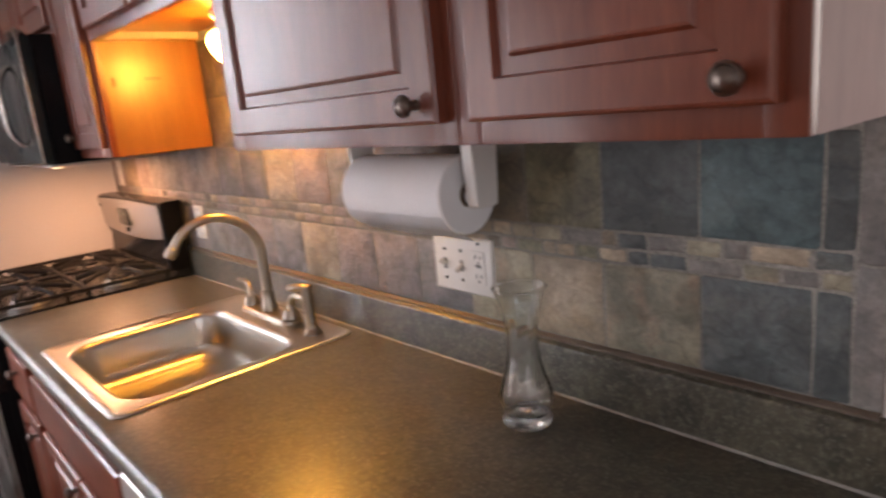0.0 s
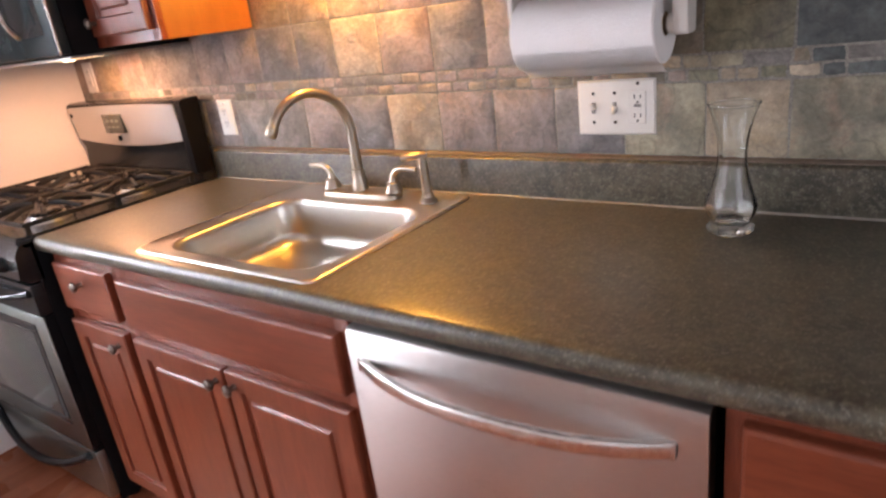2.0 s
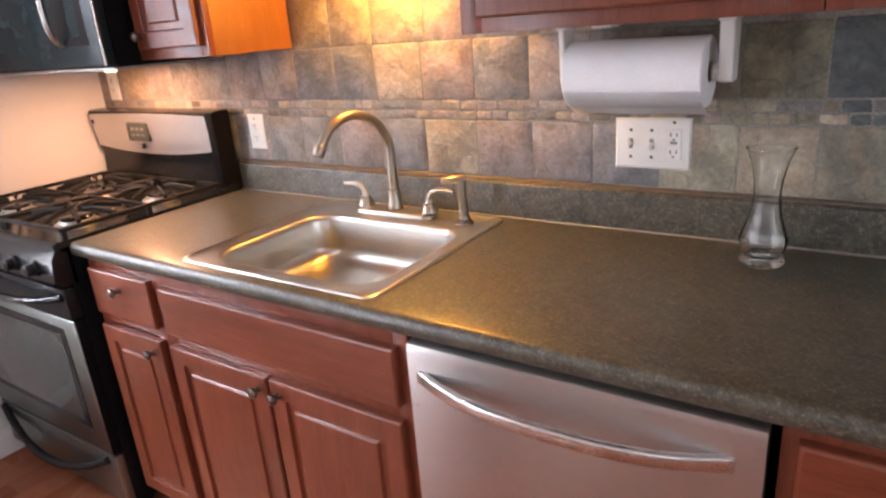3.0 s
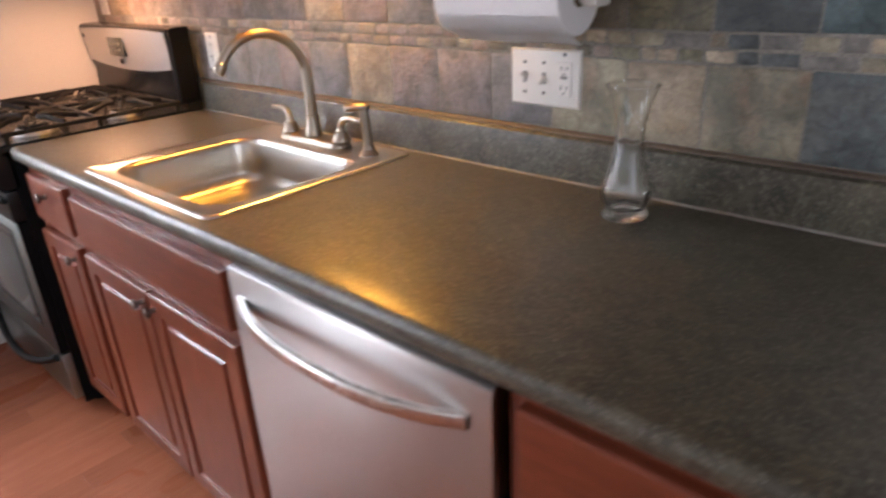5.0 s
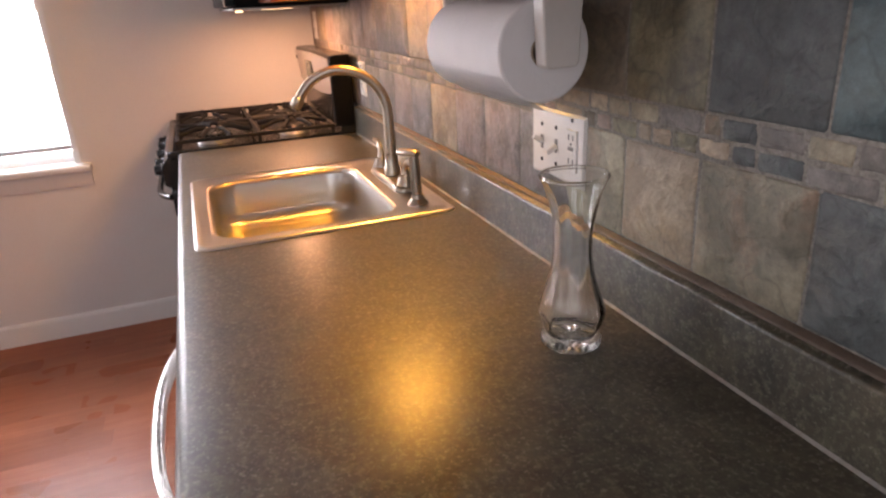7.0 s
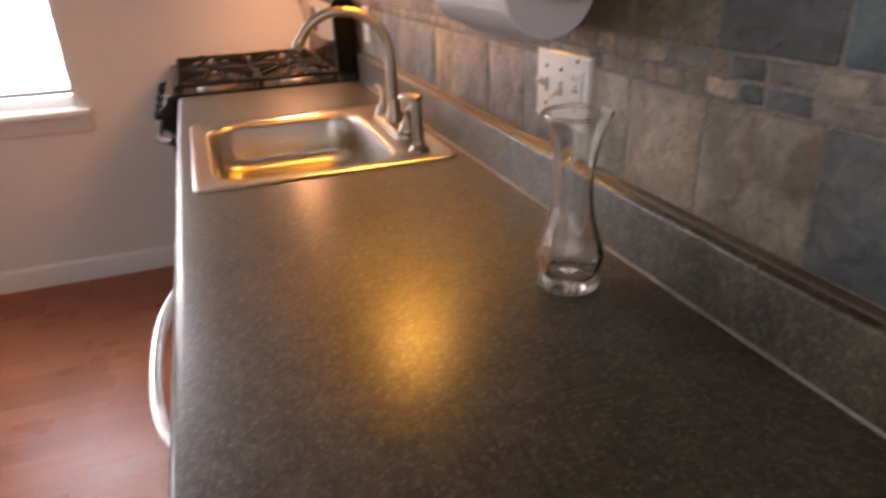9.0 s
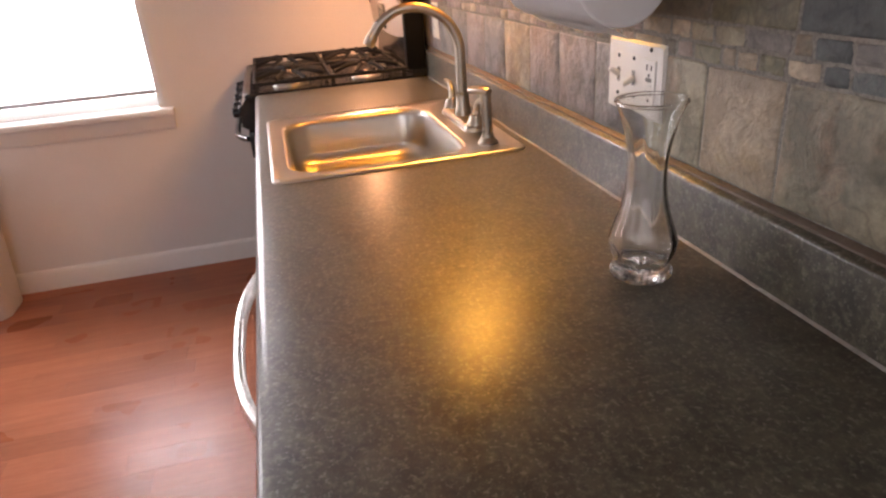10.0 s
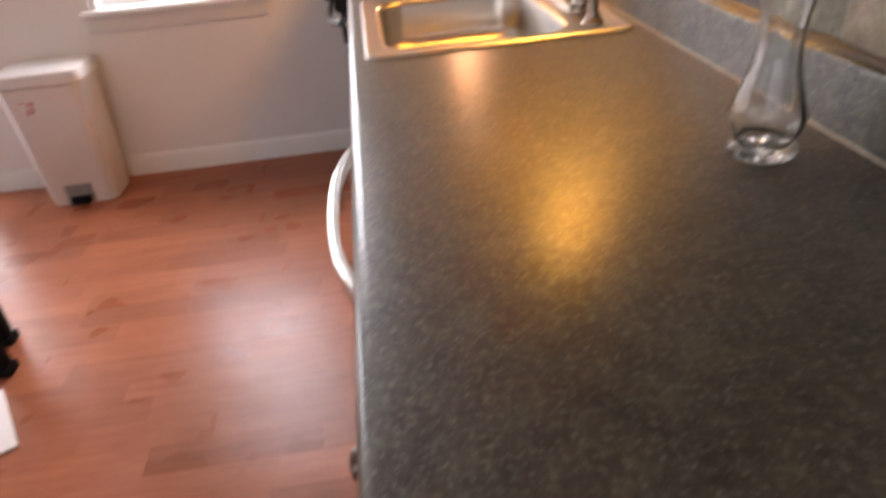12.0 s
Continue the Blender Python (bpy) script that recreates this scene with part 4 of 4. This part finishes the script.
# ---- paper towel ----
ph = thing("paper_towel_holder", "white plastic paper towel holder under the cabinet", "holder", (1.64, -0.103, UB))
TYc, TZc = -0.103, 1.280
for xa, xb in ((1.466, 1.490), (1.786, 1.818), (1.545, 1.585)):
    part("mounting_foot", box(xa, xb, TYc - 0.030, TYc + 0.030, 1.372, 1.381, 0.003), PLASTIC, ph)
for x0, x1, inn in ((1.472, 1.483, 1), (1.790, 1.816, -1)):
    loops = []
    w = 0.030
    for x in (x0, x0 + 0.002, x1 - 0.002, x1):
        g = 0.002 if x in (x0, x1) else 0
        ring = [Vector((x, TYc - w + g, 1.372)), Vector((x, TYc + w - g, 1.372))]
        for cy, a0 in ((TYc + 0.016, 0), (TYc - 0.016, 90)):
            for i in range(5):
                a = radians(a0 + 22.5 * i)
                ring.append(Vector((x, cy + (0.009 - g) * math.cos(a), 1.270 - (0.009 - g) * math.sin(a))))
        loops.append(ring)
    part("arm", skin(loops, None, True, True), PLASTIC, ph)
    hx = x1 if inn > 0 else x0
    part("hub", lathe(((0.018, 0.0), (0.018, inn * 0.010), (0.015, inn * 0.014)), (hx, TYc, TZc), "x", 20), PLASTIC, ph)

pr = thing("paper_towel_roll", "roll of white quilted paper towel on the holder", "paper towel", (1.65, TYc, TZc))
PR = 0.068
bm = lathe(((0.021, 0.0), (PR - 0.003, 0.0), (PR, 0.003), (PR, 0.140), (PR, 0.276), (PR - 0.003, 0.279), (0.021, 0.279), (0.021, 0.0)), (1.492, TYc, TZc), "x", 56, None, False)
part("roll", bm, PAPER, pr)
part("core", lathe(((0.0205, 0.0), (0.0205, 0.279), (0.0185, 0.279), (0.0185, 0.0), (0.0205, 0.0)), (1.492, TYc, TZc), "x", 24, None, False), CARD, pr)
bm = bmesh.new()
prev = None
for i in range(14):
    a = radians(205 + 6.5 * i)
    if i < 9:
        y, zz = TYc + (PR + 0.0012) * math.cos(a), TZc + (PR + 0.0012) * math.sin(a)
    else:
        k = i - 8
        y, zz = y + 0.006, zz - 0.0045 + 0.0004 * k
    cur = [bm.verts.new((1.494 + 0.275 * j / 8, y, zz + 0.0012 * math.sin(j * 1.3 + i * 0.5) * (i > 8))) for j in range(9)]
    if prev:
        for j in range(8):
            bm.faces.new((prev[j], prev[j + 1], cur[j + 1], cur[j]))
    prev = cur
bmesh.ops.solidify(bm, geom=bm.faces[:], thickness=0.0006)
part("loose_sheet", bm, PAPER, pr)

# ---- vase ----
VX, VY = 1.893, -0.130
vs = thing("glass_vase", "clear pressed glass bud vase on the worktop", "vase", (VX, VY, TZ))


def fluted(rows, n=96):
    """A closed turned shape of (radius, height, lobes, depth, lift): lobes wave the radius by depth, or the height by lift."""
    bm = bmesh.new()
    rings = []
    for r, h, lobes, depth, lift in rows:
        ring = []
        for i in range(n):
            a = 2 * math.pi * i / n
            k = abs(math.cos(lobes * a / 2)) - 0.64 if lobes else 0.0
            q = r * (1 + depth * k)
            ring.append(bm.verts.new((VX + q * math.cos(a), VY + q * math.sin(a), TZ + 0.0006 + h + lift * (k + 0.64))))
        rings.append(ring)
    for a, b in zip(rings, rings[1:]):
        for i in range(n):
            bm.faces.new((a[i], a[(i + 1) % n], b[(i + 1) % n], b[i]))
    bm.faces.new(rings[0][::-1])
    bm.faces.new(rings[-1])
    return bm


star = [(0.004, 0.0022, 0, 0, 0), (0.010, 0.0020, 24, 0, 0.0004), (0.022, 0.0012, 24, 0, 0.0030), (0.031, 0.0008, 24, 0, 0.0026), (0.0335, 0.0, 0, 0, 0)]
foot = [(0.0375, 0.0004, 0, 0, 0), (0.0392, 0.0030, 24, 0.05, 0), (0.0396, 0.0070, 24, 0.07, 0), (0.0382, 0.0110, 24, 0.05, 0), (0.0350, 0.0145, 0, 0, 0), (0.0338, 0.0175, 0, 0, 0)]
wall_out = [(0.0352, 0.0215, 8, 0.02), (0.0392, 0.029, 8, 0.04), (0.0430, 0.042, 8, 0.05), (0.0435, 0.051, 8, 0.05), (0.0385, 0.068, 8, 0.045), (0.0318, 0.088, 8, 0.04), (0.0268, 0.108, 8, 0.04), (0.0243, 0.130, 8, 0.04), (0.0242, 0.150, 8, 0.04), (0.0258, 0.168, 8, 0.03), (0.0290, 0.186, 8, 0.02), (0.0332, 0.203, 0, 0.0), (0.0384, 0.218, 0, 0.0), (0.0418, 0.2262, 0, 0.0)]
wall_in = [(r - 0.0016, h) for r, h, lobes, depth in wall_out[:1:-1]] + [(0.0360, 0.0260), (0.0318, 0.0175), (0.0240, 0.0128), (0.0040, 0.0115)]
part("vase_body", fluted(star + foot + [q + (0,) for q in wall_out] + [q + (0, 0, 0) for q in wall_in]), GLASS, vs)
part("rim", lathe([(0.0410 + 0.0026 * math.cos(a), 0.2290 + 0.0026 * math.sin(a)) for a in [2 * math.pi * k / 12 for k in range(13)]], (VX, VY, TZ), "z", 64, None, False), GLASS, vs, "rounded glass rim")

# ---- wall plates ----
def wall_plate(x0, x1, z0, z1, label, category):
    p = thing("wall_plate", label, category, ((x0 + x1) / 2, 0, z0))
    part("cover", front_rings(x0, x1, z0, z1, 0.003, ((0, 0), (0, 0.0045), (0.004, 0.0085), (0.006, 0.0088))), PLASTIC, p)
    return p


YP = -0.0058
def screw(x, z, p):
    part("screw", lathe(((0.0035, 0.0), (0.0032, -0.0012), (0.001, -0.0016)), (x, YP, z), "y", 10), SLOT, p)


def receptacle(xc, zc, p):
    o = part("outlet_face", front_rings(xc - 0.0165, xc + 0.0165, zc - 0.0335, zc + 0.0335, YP, ((0, 0), (0, 0.001), (0.001, 0.0022))), PLASTIC, p)
    for dzz in (-0.019, 0.019):
        for dx, hh in ((-0.0063, 0.0045), (0.0063, 0.0038)):
            part("slot", box(xc + dx - 0.0012, xc + dx + 0.0012, YP - 0.0027, YP - 0.0015, zc + dzz - hh + 0.003, zc + dzz + hh + 0.003), SLOT, o)
        part("slot", lathe(((0.0024, 0.0), (0.0024, -0.0012)), (xc, YP - 0.0015, zc + dzz - 0.008), "y", 10), SLOT, o)
    return o


PX0, PX1, PZ0, PZ1 = 1.553, 1.720, 1.060, 1.174
p = wall_plate(PX0, PX1, PZ0, PZ1, "white wall plate with two toggle switches and an outlet", "switch plate")
zc = (PZ0 + PZ1) / 2
for i, up in ((0, 1), (1, -1)):
    xc = PX0 + 0.036 + 0.0465 * i
    sw = part("toggle_slot", box(xc - 0.0045, xc + 0.0045, YP - 0.0005, YP + 0.0005, zc - 0.0115, zc + 0.0115), GREYPL, p)
    part("toggle", tube([(xc, YP, zc), (xc, YP - 0.008, zc + up * 0.005), (xc, YP - 0.017, zc + up * 0.010)], [0.0048, 0.0044, 0.0036], 10), PLASTIC, sw)
    screw(xc, zc + 0.030, p)
    screw(xc, zc - 0.030, p)
o = receptacle(PX0 + 0.131, zc, p)
for dzz in (-0.0042, 0.0042):
    part("test_button", box(PX0 + 0.131 - 0.0075, PX0 + 0.131 + 0.0075, YP - 0.0036, YP - 0.0018, zc + dzz - 0.0030, zc + dzz + 0.0030, 0.0006), GREYPL if dzz > 0 else PLASTIC, o)
screw(PX0 + 0.131, zc + 0.048, p)

p = wall_plate(0.302, 0.374, 1.054, 1.168, "white outlet plate beside the range", "outlet")
receptacle(0.338, 1.111, p)
screw(0.338, 1.111 + 0.044, p)
p = wall_plate(-0.475, -0.405, 1.215, 1.329, "white outlet plate on the tiles behind the range", "outlet")
receptacle(-0.440, 1.272, p)

# ---- waste bin, wall plate, mat ----
bn = thing("waste_bin", "white plastic pedal bin against the wall", "trash can", (-0.41, -1.99, 0))
def bin_loop(k, z, r=0.05):
    return rounded(-0.378 - 0.118 * k, -0.378 + 0.118 * k, -1.980 - 0.165 * k, -1.980 + 0.165 * k, r, z)
part("body", skin([bin_loop(0.90, 0.0), bin_loop(0.92, 0.008), bin_loop(1.0, 0.30), bin_loop(1.06, 0.545)], None, True, True), BIN, bn)
part("lid", skin([bin_loop(1.09, 0.548), bin_loop(1.12, 0.553), bin_loop(1.12, 0.585), bin_loop(1.08, 0.600), bin_loop(0.9, 0.606)], None, True, True), BIN, bn, "white hinged lid")
part("pedal_recess", box(-0.285, -0.2640, -2.045, -1.922, 0.008, 0.098, 0.006), GREYPL, bn)
part("pedal", box(-0.280, -0.236, -2.025, -1.940, 0.012, 0.042, 0.006), BLACK_SIDE, bn, "black foot pedal")
for i, (dy, dz2, w, h) in enumerate(((-0.03, 0.03, 0.025, 0.035), (0.0, 0.02, 0.03, 0.03), (0.01, -0.015, 0.012, 0.03), (-0.01, -0.02, 0.012, 0.025))):
    part("faded_print", box(-0.2610, -0.2545, -2.045 + dy, -2.045 + dy + w, 0.455 + dz2, 0.455 + dz2 + h, 0.001), PINK, bn)

wp = thing("wall_disc", "round dark teal disc hung on the wall", "wall decoration", (XW, -0.66, 1.94))
part("disc", lathe(((0.150, 0.0), (0.152, 0.008), (0.146, 0.016), (0.110, 0.012), (0.100, 0.009), (0.004, 0.008)), (XW + 0.001, -0.66, 1.94), "x", 48), TEAL, wp)

mt = thing("door_mat", "dark ribbed door mat with a pale border", "mat", (2.60, 1.40, 0))
part("border", skin([rounded(2.345, 2.90, 1.02, 1.80, 0.02, 0.001), rounded(2.345, 2.90, 1.02, 1.80, 0.02, 0.006), rounded(2.350, 2.895, 1.025, 1.795, 0.02, 0.008)], None, True, True), MATEDGE, mt)
for i in range(18):
    x = 2.375 + 0.0275 * i
    part("rib", box(x, x + 0.021, 1.055, 1.765, 0.0075, 0.014, 0.003, None, 1), MATFIBRE, mt)

# White sheet added to stand for the bright daylight patch on the floor.
wm = thing("white_floor_mat", "thin white sheet added as a bright daylight patch on the floor", "mat", (1.17, -1.90, 0))
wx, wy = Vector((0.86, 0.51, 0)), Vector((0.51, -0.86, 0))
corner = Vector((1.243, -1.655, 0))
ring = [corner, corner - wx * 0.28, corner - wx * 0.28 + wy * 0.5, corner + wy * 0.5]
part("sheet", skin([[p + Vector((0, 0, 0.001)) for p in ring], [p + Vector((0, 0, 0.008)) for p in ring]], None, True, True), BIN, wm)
ch = thing("dining_chair", "black chair with slim square legs standing on the floor", "chair", (0.70, -2.05, 0))
for x, y in ((0.750, -1.893), (0.915, -1.828), (0.635, -2.25), (0.80, -2.19)):
    lg = part("leg", box(x - 0.022, x + 0.022, y - 0.022, y + 0.022, 0.012, 0.44, 0.005), BLACK_SIDE, ch)
    part("rubber_foot", box(x - 0.030, x + 0.030, y - 0.030, y + 0.030, 0.0, 0.030, 0.006), BLACK_SIDE, lg)
part("seat", skin([rounded(0.59, 0.96, -2.28, -1.82, 0.04, 0.440), rounded(0.57, 0.98, -2.30, -1.80, 0.05, 0.455), rounded(0.58, 0.97, -2.29, -1.81, 0.05, 0.480)], None, True, True), BLACK_SIDE, ch)

# ---- slate tiles on the north wall ----
part("grout_bed", box(XW, 2.352, -0.0001, 0.0095, 1.014, 1.68), GROUT, wall_north, "tan grout between the tiles", False)
rng = random.Random(7)
GAP = 0.0026


def slate_mesh(w, h, seed, thick=0.010, jit=0.0016):
    """A tile with a broken edge and an uneven face, centred, facing -y."""
    r = random.Random(seed)
    hw, hh = w / 2, h / 2
    c = min(0.0030, h * 0.10)
    ring = []
    for (x0, z0), (x1, z1) in (((-hw + c, -hh), (hw - c, -hh)), ((hw, -hh + c), (hw, hh - c)), ((hw - c, hh), (-hw + c, hh)), ((-hw, hh - c), (-hw, -hh + c))):
        for k in (0.0, 0.5, 1.0):
            ring.append((x0 + (x1 - x0) * k + r.uniform(-jit, jit), z0 + (z1 - z0) * k + r.uniform(-jit, jit)))
    bm = bmesh.new()
    ins = min(0.0028, h * 0.10)
    back = [bm.verts.new((x, thick - 0.004, z)) for x, z in ring]
    mid = [bm.verts.new((x, 0.0000, z)) for x, z in ring]
    face = [bm.verts.new((x * (1 - ins / hw), (-0.0011 if h > 0.05 else -0.0006) + r.uniform(-0.0006, 0.0006), z * (1 - ins / hh))) for x, z in ring]
    n = len(ring)
    for a, b in ((back, mid), (mid, face)):
        for i in range(n):
            bm.faces.new((a[i], a[(i + 1) % n], b[(i + 1) % n], b[i]))
    centre = bm.verts.new((r.uniform(-0.01, 0.01), -0.0016, r.uniform(-0.01, 0.01) * hh / hw))
    for i in range(n):
        bm.faces.new((face[i], face[(i + 1) % n], centre))
    bmesh.ops.recalc_face_normals(bm, faces=bm.faces)
    for f in bm.faces:
        f.smooth = True
    me = bpy.data.meshes.new("tile")
    bm.to_mesh(me)
    bm.free()
    return me


shared = {}


def lay(x0, x1, z0, z1, material, variant):
    w, h = round((x1 - x0) - GAP, 3), round((z1 - z0) - GAP, 3)
    key = (w, h, material.name, variant)
    if key not in shared:
        shared[key] = slate_mesh(w, h, variant * 31 + int(w * 1000), jit=0.0016 if h > 0.05 else 0.0009)
        shared[key].materials.append(material)
    t = new("tile", shared[key])
    t.parent = wall_north
    t.location = ((x0 + x1) / 2, 0.0, (z0 + z1) / 2)
    return t


LEFT = [S_GREY, S_MAUVE, S_PINK, S_MAUVE, S_GREY, S_TAN, S_MAUVE]
ROW_A = ((0.860, S_MAUVE), (1.020, S_BLUE), (1.182, S_GOLD), (1.340, S_MAUVE), (1.497, S_MAUVE), (1.652, S_BLUE), (1.815, S_OLIVE), (1.961, S_TAN), (2.123, S_OLIVE), (2.272, S_DARK), (2.317, S_DARK))
ROW_B = ((0.712, S_BLUE), (0.862, S_BLUE), (1.021, S_TAN), (1.183, S_PINK), (1.337, S_GREY), (1.490, S_MAUVE), (1.650, S_MAUVE), (1.810, S_BROWN), (1.963, S_MOSS), (2.122, S_DARK), (2.279, S_GREEN), (2.317, S_DARK))
ROW_C = ((0.714, S_GOLD), (0.866, S_TAN), (1.040, S_TAN), (1.200, S_PINK), (1.365, S_GREY), (1.520, S_TAN))
ROW_D = ((0.640, S_GREY), (0.800, S_GOLD), (0.955, S_TAN), (1.115, S_TAN), (1.275, S_MAUVE), (1.430, S_TAN))


def course(edges, start, z0, z1):
    x = start
    for i, (x1, m) in enumerate(edges):
        lay(x, x1, z0, z1, m, i % 5)
        x = x1


def run_left(to, z0, z1, shift):
    """Even tiles from the corner up to a given edge."""
    n = round((to - XW) / 0.158)
    w = (to - XW) / n
    for i in range(n):
        lay(XW + i * w, XW + (i + 1) * w, z0, z1, LEFT[(i * 3 + shift) % len(LEFT)], i % 4)


run_left(0.702, 1.016, 1.162, 0)
course(ROW_A, 0.702, 1.016, 1.162)
run_left(0.553, 1.214, 1.363, 2)
course(ROW_B, 0.553, 1.214, 1.363)
course(ROW_C, 0.562, 1.363, 1.512)
course(ROW_D, 0.562, 1.512, 1.662)

lay(2.317, 2.354, 1.016, 1.200, S_GREY, 1)
lay(2.317, 2.354, 1.200, 1.380, S_GREY, 2)

# two courses of small bricks between the large rows
for z0, z1, off in ((1.162, 1.187, 0.0), (1.187, 1.214, 0.02)):
    x = XW + off
    while x < 2.300:
        w = rng.choice((0.030, 0.038, 0.046, 0.052, 0.060, 0.078))
        x1 = min(x + w, 2.316)
        pool = (S_GREY, S_OLIVE, S_OLIVE, S_DARK, S_GREY, S_MOSS, S_TAN) if x > 1.75 else (S_MAUVE, S_GREY, S_PINK, S_BROWN, S_MAUVE, S_TAN, S_TAN)
        if x1 - x > 0.02:
            g = rng.uniform(0.0002, 0.0020)
            lay(x + g, x1 - g, z0 + rng.uniform(0.0, 0.0018), z1 - rng.uniform(0.0, 0.0018), rng.choice(pool), rng.randrange(3))
        x = x1

# ---- floor planks ----
plank_me = {}


def plank(w, l):
    key = (round(w, 3), round(l, 3))
    if key not in plank_me:
        bm = box(-w / 2 + 0.0001, w / 2 - 0.0001, -l / 2 + 0.0001, l / 2 - 0.0001, -0.011, 0.0, 0.00015, None, 1)
        me = bpy.data.meshes.new("plank")
        bm.to_mesh(me)
        bm.free()
        me.materials.append(FLOOR_WOOD)
        plank_me[key] = me
    return plank_me[key]


W = 0.0975
lay_rng = random.Random(11)
far_bm = bmesh.new()
x = XW
while x < 4.55:
    w = min(W, 4.6 - x)
    y = -5.08
    ytop = 0.0 if x + w < 2.33 else 2.9
    while y < ytop:
        l = lay_rng.choice((0.36, 0.45, 0.54, 0.66)) if y > -2.7 and x < 2.0 and y < 0 else 1.2 * lay_rng.uniform(0.7, 1.0)
        y1 = min(y + l, ytop)
        if ytop - y1 < 0.05:
            y1 = ytop
        if x < 1.95 and y > -2.8:
            o = new("plank", plank(w, y1 - y))
            o.parent = floor_base
            o.location = (x + w / 2, (y + y1) / 2, 0.0)
        else:
            c = [far_bm.verts.new((px, py, pz)) for pz in (-0.011, 0.0) for px, py in ((x + 0.0002, y + 0.0002), (x + w - 0.0002, y + 0.0002), (x + w - 0.0002, y1 - 0.0002), (x + 0.0002, y1 - 0.0002))]
            far_bm.faces.new(c[4:])
            for a in range(4):
                far_bm.faces.new((c[a], c[(a + 1) % 4], c[4 + (a + 1) % 4], c[4 + a]))
        y = y1
    x += W
part("far_planks", far_bm, FLOOR_WOOD, floor_base, "", False, "stuff")
